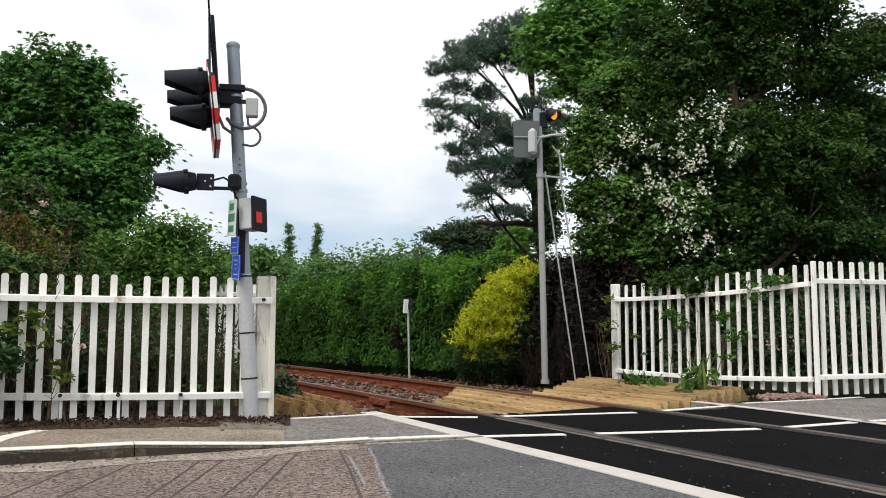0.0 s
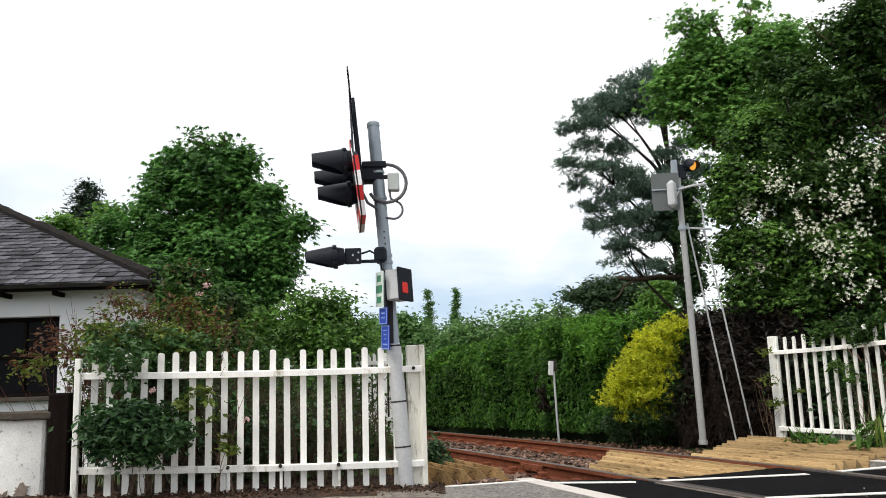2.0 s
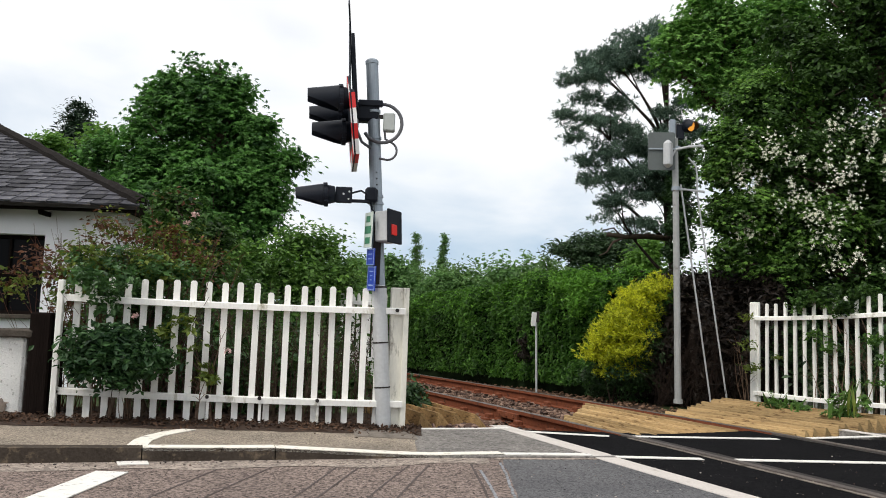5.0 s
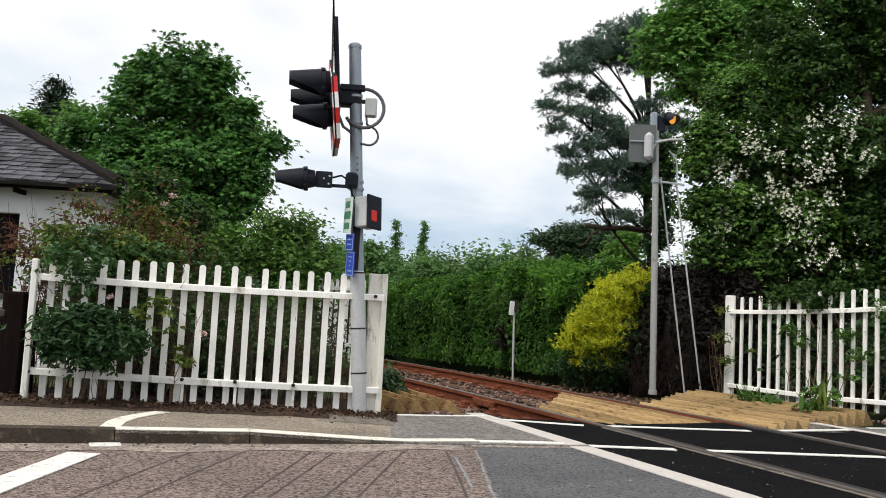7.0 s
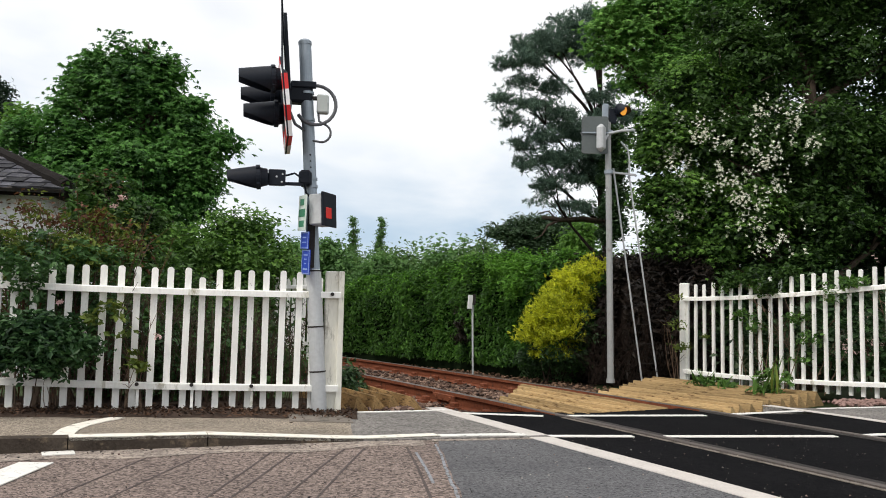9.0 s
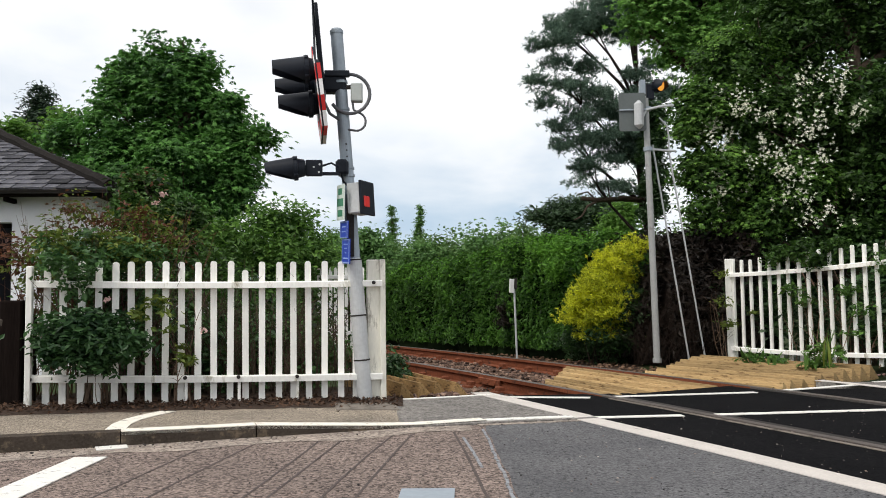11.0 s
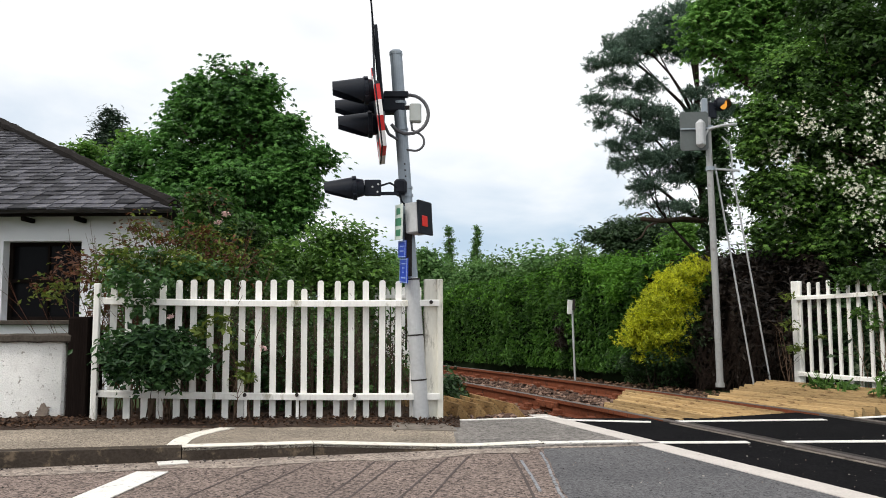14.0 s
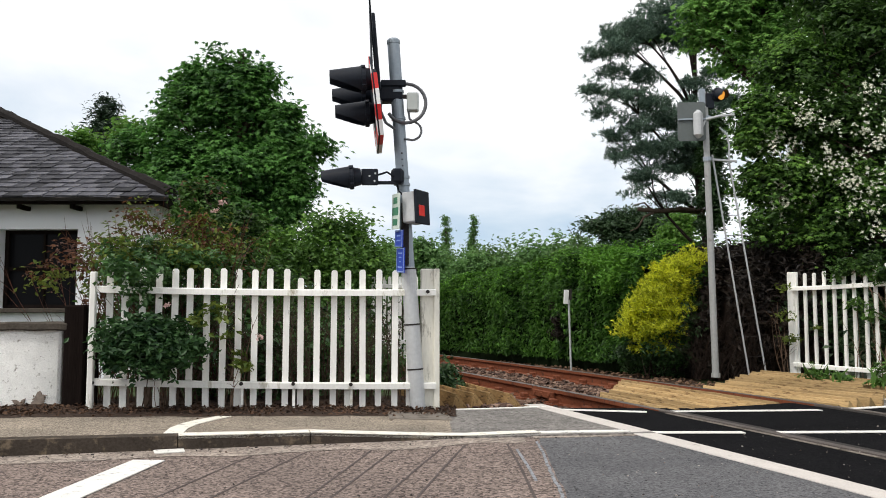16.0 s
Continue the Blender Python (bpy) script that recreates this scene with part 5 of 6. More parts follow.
part("hedge_body", bm, M_HEDGEDARK, hedge, "hedge core coloured dark as the shade between the leaves", smooth=True)


def hedge_leaves(name, seed, count, s0, s1, size, material, parent, u0=0.02, u1=0.66, out=0.05):
    rng = np.random.default_rng(seed)
    base = parent.matrix_basis.translation
    pos, nor = np.empty((count, 3)), np.empty((count, 3))
    for k in range(count):
        s, u = s0 + (s1 - s0) * rng.random() ** 1.5, u0 + (u1 - u0) * rng.random()
        q = hedge_surface(s, u)
        inn = hedge_surface(s, u, 0.2)
        nv = (q - inn).normalized()
        pos[k], nor[k] = q - base + nv * rng.normal() * out, nv
    nn = nor * 0.6 + np.array([0, 0, 0.35]) + rng.normal(size=(count, 3)) * 0.32
    ax = nor * 0.5 + np.array([0, 0, 0.45]) + rng.normal(size=(count, 3)) * 0.55
    me = leaf_mesh(name, pos, nn, ax, size * (0.5 + rng.random(count)), 0.36)
    return finish(name, me, material, parent)


hedge_leaves("foliage", 21, 80000, S0, 7.9, 0.078, M_HEDGE, hedge, 0.04)
# lit upper part of the hedge, put in as paler leaves over the top
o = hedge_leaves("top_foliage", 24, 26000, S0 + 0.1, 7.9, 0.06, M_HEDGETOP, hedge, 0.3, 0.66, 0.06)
crown("dead_patch", 25, [(1.98, 14.15, 0.45, 0.13), (1.96, 14.15, 0.68, 0.14), (1.98, 14.2, 0.9, 0.12)], 900, 0.07, M_BROWN, hedge, 14, 0.05, 0.35, label="small browned patch in the hedge face")
crown("pale_sprays", 26, [(3.05, 12.7, 1.62, 0.24), (2.75, 13.0, 1.6, 0.28), (2.5, 13.5, 1.6, 0.28), (2.6, 12.9, 1.3, 0.22)], 3600, 0.07, M_HEDGETOP, hedge, 20, 0.08, 0.3, label="paler leaf sprays along the top, coloured as the lit rim")
dead = thing("dead_hedge_end", (4.3, 11.9, -0.16), "bare brown dead end of the hedge behind the far post", "hedge")
# core behind the dead twigs, coloured near black for the shade among them
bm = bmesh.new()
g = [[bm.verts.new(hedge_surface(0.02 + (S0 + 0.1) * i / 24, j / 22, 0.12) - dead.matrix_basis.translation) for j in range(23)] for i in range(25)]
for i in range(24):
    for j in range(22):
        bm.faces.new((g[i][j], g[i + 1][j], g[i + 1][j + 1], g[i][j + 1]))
part("hedge_body", bm, surface("dead_hedge_shade_core", (0.014, 0.010, 0.008), 0.95, 20, 2, 0.5, 0.5), dead, smooth=True)
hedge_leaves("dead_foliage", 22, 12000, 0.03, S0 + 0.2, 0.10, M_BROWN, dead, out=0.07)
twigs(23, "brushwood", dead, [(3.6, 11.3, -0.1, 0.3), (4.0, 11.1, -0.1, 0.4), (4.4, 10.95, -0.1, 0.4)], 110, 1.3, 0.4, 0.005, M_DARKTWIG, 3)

gold = thing("golden_bush", (2.9, 11.75, -0.16), "bright yellow golden conifer bush grown into the hedge", "bush")
GB = [(2.76, 11.95, 0.62, 0.25), (2.78, 11.8, 0.82, 0.25), (2.98, 11.75, 1.0, 0.3), (3.2, 11.75, 1.26, 0.28), (3.5, 11.72, 1.5, 0.16), (3.36, 11.74, 1.42, 0.2), (3.3, 11.72, 1.1, 0.16), (3.05, 11.72, 0.68, 0.28), (2.92, 11.85, 0.44, 0.22), (3.15, 11.68, 0.88, 0.24), (3.12, 11.8, 0.42, 0.16)]
tufts("foliage", 31, GB, 5200, 0.07, M_GOLD, gold, 10, 0.05, 1.0, 8)
crown("inner_foliage", 32, [(x + 0.12, y + 0.12, z - 0.1, r * 0.8) for x, y, z, r in GB], 5000, 0.08, M_HEDGE, gold, 30, 0.09, 0.4)
twigs(33, "stem_growth", gold, [(3.0, 11.95, -0.1, 0.15)], 8, 0.8, 0.2, 0.012, M_DARKTWIG)
crown("skirt_foliage", 34, [(2.95, 12.0, 0.3, 0.3), (3.3, 11.95, 0.4, 0.3), (3.4, 11.8, 0.9, 0.28), (3.3, 11.75, 0.62, 0.28), (3.45, 11.8, 1.2, 0.2), (3.1, 11.75, 0.35, 0.28), (3.2, 12.0, 0.12, 0.3), (2.75, 12.2, 0.2, 0.25)], 9000, 0.06, M_LAUREL, gold, 30, 0.07, 0.4)

# ---- trees ----
SYC = [(-4.68, 17.00, 6.09, 0.11), (-4.65, 17.00, 5.84, 0.14), (-5.18, 17.00, 5.84, 0.13), (-5.15, 17.00, 5.79, 0.16), (-4.24, 17.00, 6.04, 0.12), (-4.22, 17.00, 5.79, 0.15), (-3.76, 17.00, 5.84, 0.14), (-3.74, 17.00, 5.59, 0.18), (-5.55, 17.00, 5.48, 0.14), (-5.51, 17.00, 5.23, 0.18), (-3.10, 17.00, 4.94, 0.17), (-2.38, 16.50, 4.24, 0.10), (-4.65, 17.00, 5.72, 0.25), (-4.43, 16.80, 3.92, 0.57), (-3.58, 16.60, 3.70, 0.45), (-5.24, 16.80, 3.80, 0.53), (-2.90, 16.60, 3.76, 0.32), (-3.28, 16.80, 4.03, 0.39), (-5.25, 17.00, 5.45, 0.28), (-4.08, 17.00, 5.50, 0.33), (-5.60, 17.00, 4.55, 0.52), (-4.64, 17.50, 4.84, 0.80), (-3.39, 17.00, 4.60, 0.50), (-2.60, 16.50, 4.06, 0.26), (-6.55, 17.50, 4.23, 0.45), (-5.47, 16.50, 3.29, 0.71), (-4.12, 16.50, 3.29, 0.80), (-3.21, 16.50, 3.29, 0.42), (-4.89, 16.50, 2.38, 0.71), (-3.88, 16.50, 2.49, 0.56), (-5.91, 16.50, 2.61, 0.56), (-4.75, 17.00, 6.30, 0.07), (-4.20, 17.00, 6.22, 0.08), (-3.50, 17.00, 5.60, 0.10), (-4.45, 17.10, 5.20, 0.62), (-4.90, 17.10, 5.25, 0.50), (-4.00, 17.10, 5.05, 0.50), (-3.15, 16.60, 2.90, 0.40), (-3.05, 16.60, 3.35, 0.38), (-3.40, 16.60, 2.40, 0.40)]
CONIFER = [(-10.76, 26.00, 7.56, 0.16), (-10.71, 26.00, 7.16, 0.35), (-10.68, 26.00, 6.65, 0.53), (-10.66, 26.00, 6.03, 0.71), (-10.60, 26.00, 5.25, 0.85)]
CONB = [(-10.19, 23.00, 5.53, 0.44), (-9.86, 23.00, 4.97, 0.55), (-8.85, 23.00, 5.77, 0.47)]
MIDSHRUB = [(-2.23, 11.00, 1.63, 0.28), (-1.71, 11.50, 1.91, 0.28), (-1.32, 11.50, 1.84, 0.33), (-1.02, 11.30, 1.47, 0.28), (-1.78, 11.00, 1.45, 0.36), (-2.55, 10.50, 1.27, 0.36), (-1.33, 11.00, 1.30, 0.37), (-2.19, 10.50, 1.19, 0.32)]
PINE = [(4.66, 20.00, 7.73, 0.61), (5.57, 20.00, 8.15, 0.68), (6.64, 20.50, 8.27, 0.70), (3.82, 20.00, 7.16, 0.38), (4.22, 19.60, 7.17, 0.40), (3.59, 19.60, 6.09, 0.40), (4.31, 19.80, 6.05, 0.48), (5.04, 20.00, 5.89, 0.54), (4.62, 20.00, 5.33, 0.49), (5.53, 20.30, 5.54, 0.55), (4.33, 20.00, 4.63, 0.35), (4.95, 20.00, 4.77, 0.46), (4.87, 20.00, 4.08, 0.41), (5.64, 20.30, 4.34, 0.50), (7.08, 20.50, 6.09, 0.56), (6.42, 20.50, 4.94, 0.49), (5.18, 20.40, 7.79, 0.55), (5.95, 20.40, 7.58, 0.47), (6.15, 20.20, 6.44, 0.33), (6.67, 20.20, 6.72, 0.33), (6.64, 20.20, 5.37, 0.33), (6.52, 20.20, 4.60, 0.36), (5.49, 20.20, 4.95, 0.48), (4.19, 19.80, 6.67, 0.27), (6.16, 20.40, 4.50, 0.48), (6.11, 20.20, 5.87, 0.33), (6.38, 20.20, 5.47, 0.33), (6.23, 20.20, 5.08, 0.33), (6.33, 20.20, 4.69, 0.33), (6.42, 20.20, 4.29, 0.33), (4.10, 20.34, 7.72, 0.24), (4.10, 20.43, 6.85, 0.21), (3.87, 19.72, 5.63, 0.26), (4.96, 20.14, 6.64, 0.31), (5.99, 20.09, 7.49, 0.23), (5.18, 20.37, 8.40, 0.30), (5.85, 19.92, 8.60, 0.24), (6.96, 20.43, 7.83, 0.21), (5.53, 20.04, 4.87, 0.27), (4.53, 19.70, 3.64, 0.19), (5.34, 20.26, 3.69, 0.32), (5.83, 19.95, 4.95, 0.26), (4.21, 20.46, 5.16, 0.31), (5.62, 19.80, 3.54, 0.22), (6.83, 20.09, 4.93, 0.20), (6.48, 19.94, 5.57, 0.20), (5.41, 20.32, 7.64, 0.30), (6.46, 20.32, 8.58, 0.31)]
IVY = [(6.49, 19.80, 5.38, 0.25), (6.37, 19.80, 5.10, 0.25), (6.58, 19.80, 4.82, 0.25), (6.46, 19.80, 4.55, 0.25), (6.34, 19.80, 4.27, 0.25), (6.55, 19.80, 4.00, 0.25), (6.43, 19.80, 3.72, 0.25), (6.31, 19.80, 3.45, 0.25), (6.52, 19.80, 3.18, 0.25), (6.40, 19.80, 2.91, 0.25)]
LILAC = [(-2.85, 9.60, 1.86, 0.25), (-2.55, 9.50, 1.65, 0.27), (-2.84, 9.30, 1.41, 0.19), (-2.46, 9.40, 1.38, 0.29), (-2.84, 9.80, 2.15, 0.20), (-2.37, 9.80, 1.81, 0.20)]
FRESH = [(4.95, 14.00, 5.87, 0.40), (5.61, 14.00, 6.24, 0.57), (4.64, 14.00, 6.22, 0.24), (5.11, 14.00, 5.20, 0.40), (6.39, 14.00, 6.56, 0.66), (5.07, 14.00, 6.57, 0.38), (5.73, 13.80, 5.38, 0.51), (4.83, 14.00, 7.32, 0.09), (4.75, 14.00, 7.07, 0.11), (5.28, 14.00, 7.22, 0.09), (5.09, 14.00, 7.03, 0.12), (5.01, 14.00, 6.67, 0.23), (4.36, 14.00, 5.97, 0.19), (4.52, 14.00, 5.49, 0.21), (4.48, 14.00, 6.28, 0.15), (6.06, 14.00, 7.47, 0.11), (5.93, 14.00, 7.10, 0.13), (4.23, 14.00, 5.60, 0.11)]
HAW = [(4.96, 11.50, 4.19, 0.55), (5.89, 11.50, 4.68, 0.70), (7.13, 11.50, 4.85, 0.78), (8.41, 11.50, 4.83, 0.74), (9.44, 11.50, 5.18, 0.62), (4.48, 11.20, 3.33, 0.44), (5.26, 11.00, 3.32, 0.63), (6.51, 11.00, 3.37, 0.75), (7.80, 11.00, 3.34, 0.71), (4.55, 11.00, 2.47, 0.45), (5.41, 11.00, 2.25, 0.60), (6.65, 11.00, 2.28, 0.67), (7.99, 11.20, 2.34, 0.57), (9.18, 11.50, 4.14, 0.39), (4.97, 11.00, 1.76, 0.36), (6.16, 10.80, 1.60, 0.44), (6.68, 11.50, 5.72, 0.78), (8.05, 11.50, 5.92, 0.78), (5.58, 11.80, 5.30, 0.48), (8.88, 11.50, 2.13, 0.35), (4.25, 11.10, 2.55, 0.27), (4.20, 11.10, 3.05, 0.24), (4.32, 11.10, 1.95, 0.28), (4.30, 11.20, 3.60, 0.22)]
FARBUSH = [(5.22, 30.00, 3.88, 0.41), (6.04, 30.00, 4.08, 0.65), (7.07, 30.00, 4.08, 0.77), (8.09, 30.00, 3.98, 0.81), (6.45, 30.00, 3.57, 0.81)]
FARBUSH2 = [(7.83, 27.00, 3.75, 0.40), (7.55, 27.00, 3.29, 0.55)]

syc = thing("sycamore_tree", (-4.2, 17.0, -0.16), "broad leafy green sycamore tree beyond the cottage", "tree")
limbs(81, syc, (-4.2, 17.0, -0.16), (-4.1, 17.0, 4.6), SYC, 0.17, every=2)
sprays("crown", 82, SYC, 42000, 0.15, M_SYC, syc, 24, 0.15, 1.0, 0.5, 1.75, layer=0.5)
lilac = thing("lilac_bush", (-2.6, 9.5, -0.16), "dark leafy lilac bush at the cottage corner", "bush")
limbs(181, lilac, (-2.6, 9.5, -0.16), (-2.6, 9.5, 1.6), LILAC, 0.05, every=2)
crown("crown", 182, LILAC, 15000, 0.065, M_HAW, lilac, 18, 0.09, 0.6, 0.9, 0.3)
crown("brown_leaves", 183, LILAC[2:5], 900, 0.06, M_REDSHRUB, lilac, 9, 0.07, 0.6, 0.9, 0.7)
fir = thing("dark_conifer", (-10.7, 26.0, -0.16), "dark narrow conifer behind the cottage roof", "tree")
limbs(83, fir, (-10.7, 26.0, -0.16), (-10.75, 26.0, 7.4), CONIFER[1:], 0.16)
crown("crown", 84, CONIFER, 17000, 0.17, M_DARKCON, fir, 22, 0.16, 0.25, 1.0, 0.3, needles=True)
backtree = thing("garden_tree", (-9.5, 23.0, -0.16), "light green garden tree behind the cottage roof", "tree")
limbs(85, backtree, (-9.5, 23.0, -0.16), (-9.4, 23.0, 4.2), CONB, 0.12)
crown("crown", 86, CONB, 5000, 0.13, M_LIGHT, backtree, 20, 0.15, 0.7)
mid = thing("elder_shrub", (-1.7, 11.2, -0.16), "loose green elder shrub behind the fence", "bush")
limbs(87, mid, (-1.7, 11.2, -0.16), (-1.6, 11.2, 1.6), MIDSHRUB, 0.06, every=2)
crown("crown", 88, MIDSHRUB, 12000, 0.07, M_SHRUB, mid, 16, 0.1, 0.6, 0.9, 0.35)
crown("young_leaves", 188, MIDSHRUB, 3500, 0.07, M_LIGHT, mid, 10, 0.09, 0.6, 1.0, 0.8)
pine = thing("pine_tree", (6.5, 20.3, -0.16), "tall dark pine with open layered branches", "tree")
limbs(89, pine, (6.5, 20.3, -0.16), (6.2, 20.3, 7.6), PINE, 0.12, M_PINEBARK, wander=0.2, every=6)
tufts("crown", 90, PINE, 11500, 0.12, M_PINE, pine, 13, 0.085, 0.6)
crown("ivy", 190, IVY, 9000, 0.09, M_LAUREL, pine, 22, 0.1, 0.7, 1.0, 0.4, label="dark ivy grown up the trunk")
bm = tube([Vector((-0.1, 0, 3.45)), Vector((-0.7, 0, 3.5)), Vector((-1.3, -0.1, 3.45)), Vector((-1.75, -0.1, 3.5))], [0.08, 0.07, 0.06, 0.05], 7)
tube([Vector((-1.3, -0.1, 3.45)), Vector((-1.6, -0.1, 3.3)), Vector((-1.75, -0.1, 3.05)), Vector((-1.95, -0.1, 2.95))], [0.04, 0.03, 0.02, 0.01], 5, bm)
tube([Vector((-1.4, -0.1, 3.47)), Vector((-1.6, -0.15, 3.65)), Vector((-1.85, -0.1, 3.6))], [0.03, 0.02, 0.01], 5, bm)
part("dead_limb", bm, M_BARK, pine, "bare broken dead limb", smooth=True)
fresh = thing("young_sycamore", (6.2, 14.2, -0.16), "bright fresh-leaved tree behind the hawthorn", "tree")
limbs(91, fresh, (6.2, 14.2, -0.16), (5.9, 14.1, 5.6), FRESH, 0.13)
sprays("crown", 92, FRESH, 16000, 0.12, M_FRESH, fresh, 13, 0.14, 0.85, 0.3, 1.8)
haw = thing("hawthorn_tree", (6.6, 11.3, -0.16), "large dark hawthorn tree covered in white blossom", "tree")
limbs(93, haw, (6.6, 11.3, -0.16), (6.7, 11.4, 4.6), HAW, 0.17, every=2)
crown("crown", 94, HAW, 115000, 0.078, M_HAW, haw, 30, 0.105, 0.65, 0.9, 0.3)
BLOSSOM = [(4.50, 11.00, 2.95, 0.30), (4.75, 10.75, 3.30, 0.45), (4.90, 10.60, 2.90, 0.50), (5.30, 10.40, 2.70, 0.60), (5.25, 10.45, 2.20, 0.40), (5.70, 10.40, 3.30, 0.55), (4.55, 11.00, 2.30, 0.35), (4.35, 10.90, 2.90, 0.25), (4.40, 10.85, 2.20, 0.25), (5.60, 10.30, 1.90, 0.40)]
flowering("blossom", 95, BLOSSOM, 125, 9, 0.042, 0.045, (-0.35, -1.0, 0.15), M_BLOSSOM, haw, "loose bunches of small white flowers")
sprays("young_leaves", 195, HAW[5:6] + HAW[9:11] + HAW[14:15] + HAW[-4:] + HAW[:1], 6500, 0.085, M_LIGHT, haw, 12, 0.1, 0.9, 0.75, 2.0)
backing = thing("dark_thicket", (7.0, 13.2, -0.16), "dense dark thicket of trees behind the hawthorn", "undergrowth")
BACKING = [(4.90, 12.30, 1.30, 0.60), (5.60, 12.60, 1.20, 0.80), (6.60, 12.60, 1.30, 0.90), (7.80, 12.60, 1.40, 0.90), (9.00, 12.50, 1.40, 1.00), (10.20, 12.40, 1.50, 1.00), (6.20, 13.00, 2.40, 0.90), (7.40, 13.00, 2.60, 1.00), (8.80, 13.00, 2.70, 1.00), (10.20, 12.80, 2.80, 1.00), (7.00, 13.20, 3.80, 1.00), (8.40, 13.20, 4.00, 1.00), (9.80, 13.00, 4.20, 1.00), (6.30, 13.00, 3.50, 0.80), (6.60, 12.90, 4.50, 0.50)]
limbs(93, backing, (7.0, 13.2, -0.16), (7.4, 13.2, 3.0), BACKING, 0.12, every=3)
crown("foliage", 194, BACKING, 72000, 0.11, M_LAUREL, backing, 26, 0.16, 0.65, 0.9, 0.3)
farbush = thing("yew_bush", (7.2, 30.0, -0.16), "dark rounded yew beyond the hedge", "tree")
limbs(96, farbush, (7.2, 30.0, -0.16), (7.2, 30.0, 3.6), FARBUSH, 0.16)
crown("crown", 97, FARBUSH, 9000, 0.2, M_YEW, farbush, 22, 0.18, 0.3, 0.8, 0.4, needles=True)
farbush2 = thing("garden_tree", (7.9, 27.0, -0.16), "light green garden tree beyond the hedge", "tree")
limbs(98, farbush2, (7.9, 27.0, -0.16), (7.9, 27.0, 3.4), FARBUSH2, 0.1)
crown("crown", 99, FARBUSH2, 3500, 0.14, M_LIGHT, farbush2, 18, 0.16)


def poplar(at, h, seed):
    """A slim upright tree in the distance."""
    t = thing("poplar_tree", at, "tall slim poplar far off against the sky", "tree", "distant poplars")
    x, y, z = at
    rng = random.Random(seed)
    masses = [(x + rng.uniform(-0.3, 0.3), y, z + h * k / 18, h * 0.05 * (1.2 - abs(k - 9) * 0.075)) for k in range(5, 19)]
    limbs(seed, t, at, (x, y, z + h * 0.9), masses[::3], 0.3)
    crown("crown", seed, masses, 9000, 0.34, M_BELT, t, 14, 0.28, 0.5, 1.8, 0.1)
    return t


poplar((0.55, 140, -0.16), 17.2, 101)
poplar((4.95, 140, -0.16), 17.4, 102)
poplar((-13.0, 140, -0.16), 15.5, 103)


def far_tree(at, r, h, seed, material):
    t = thing("distant_tree", at, "rounded green tree in the belt beyond the railway", "tree", "distant tree belt")
    x, y, z = at
    rng = random.Random(seed)
    masses = [(x + rng.uniform(-1, 1) * r * 0.8, y + rng.uniform(-1, 1) * r * 0.5, z + h * (0.35 + 0.5 * rng.random()), r * rng.uniform(0.35, 0.6)) for _ in range(8)] + [(x, y, z + h * 0.8, r * 0.45)]
    limbs(seed, t, at, (x, y, z + h * 0.7), masses[:3], 0.2)
    crown("crown", seed, masses, 5000, 0.24, material, t, 16, 0.32, 0.6, 0.9, 0.2)
    return t


for k, (x, y, h) in enumerate([(-7.5, 60, 5.5), (-4.7, 55, 5.6), (-3.6, 62, 6.6), (-1.5, 45, 5.5), (-0.6, 60, 5.7), (0.8, 55, 5.2), (2.0, 48, 5.0), (3.9, 60, 5.5), (4.4, 50, 5.1), (6.2, 55, 5.4), (6.0, 44, 5.0), (6.6, 42, 4.9), (9.0, 50, 5.7), (12.2, 55, 6.0), (13.1, 50, 5.6), (-7.6, 50, 5.1), (-9.7, 50, 5.7), (13.7, 45, 5.3)]):
    far_tree((x, y, -0.16), 2.0 + 0.5 * (k % 3), h, 110 + k, (M_BELT, M_BELT, M_FARGREEN)[k % 3])

villa = thing("distant_house", (19.5, 24, -0.16), "pinkish rendered house glimpsed behind the trees", "house")
part("wall", box(6, 5, 5.4, pose(0, 0, 2.7)), M_BRICKHOUSE, villa)
bm = bmesh.new()
vv = [bm.verts.new(q) for q in ((-3.3, -2.8, 5.4), (3.3, -2.8, 5.4), (3.3, 2.8, 5.4), (-3.3, 2.8, 5.4), (-3.0, 0, 7.4), (3.0, 0, 7.4))]
for q in ((0, 1, 5, 4), (1, 2, 5), (2, 3, 4, 5), (3, 0, 4), (3, 2, 1, 0)):
    bm.faces.new([vv[i] for i in q])
part("roof", bm, M_SLATE, villa)


# ---- shrubs by the fence ----
laurel = thing("laurel_bush", (-2.15, 6.2, 0.03), "dense dark green bush pushing out through the fence", "bush")
LB = [(-2.40, 6.14, 0.61, 0.12), (-2.20, 6.12, 0.65, 0.14), (-2.00, 6.16, 0.60, 0.13), (-2.34, 6.12, 0.47, 0.14), (-2.10, 6.08, 0.46, 0.17), (-1.94, 6.14, 0.50, 0.12), (-1.84, 6.20, 0.54, 0.07)]
crown("foliage", 41, LB, 5600, 0.056, M_BUSH, laurel, 12, 0.045, 0.5, 0.95, 0.6)
twigs(42, "stem_growth", laurel, [(-2.15, 6.42, 0.05, 0.2)], 8, 0.45, 0.2, 0.006, M_STEM)

arch = thing("fence_shrub", (-2.3, 6.65, 0.03), "yellow-green shrub spilling over the fence top", "bush")
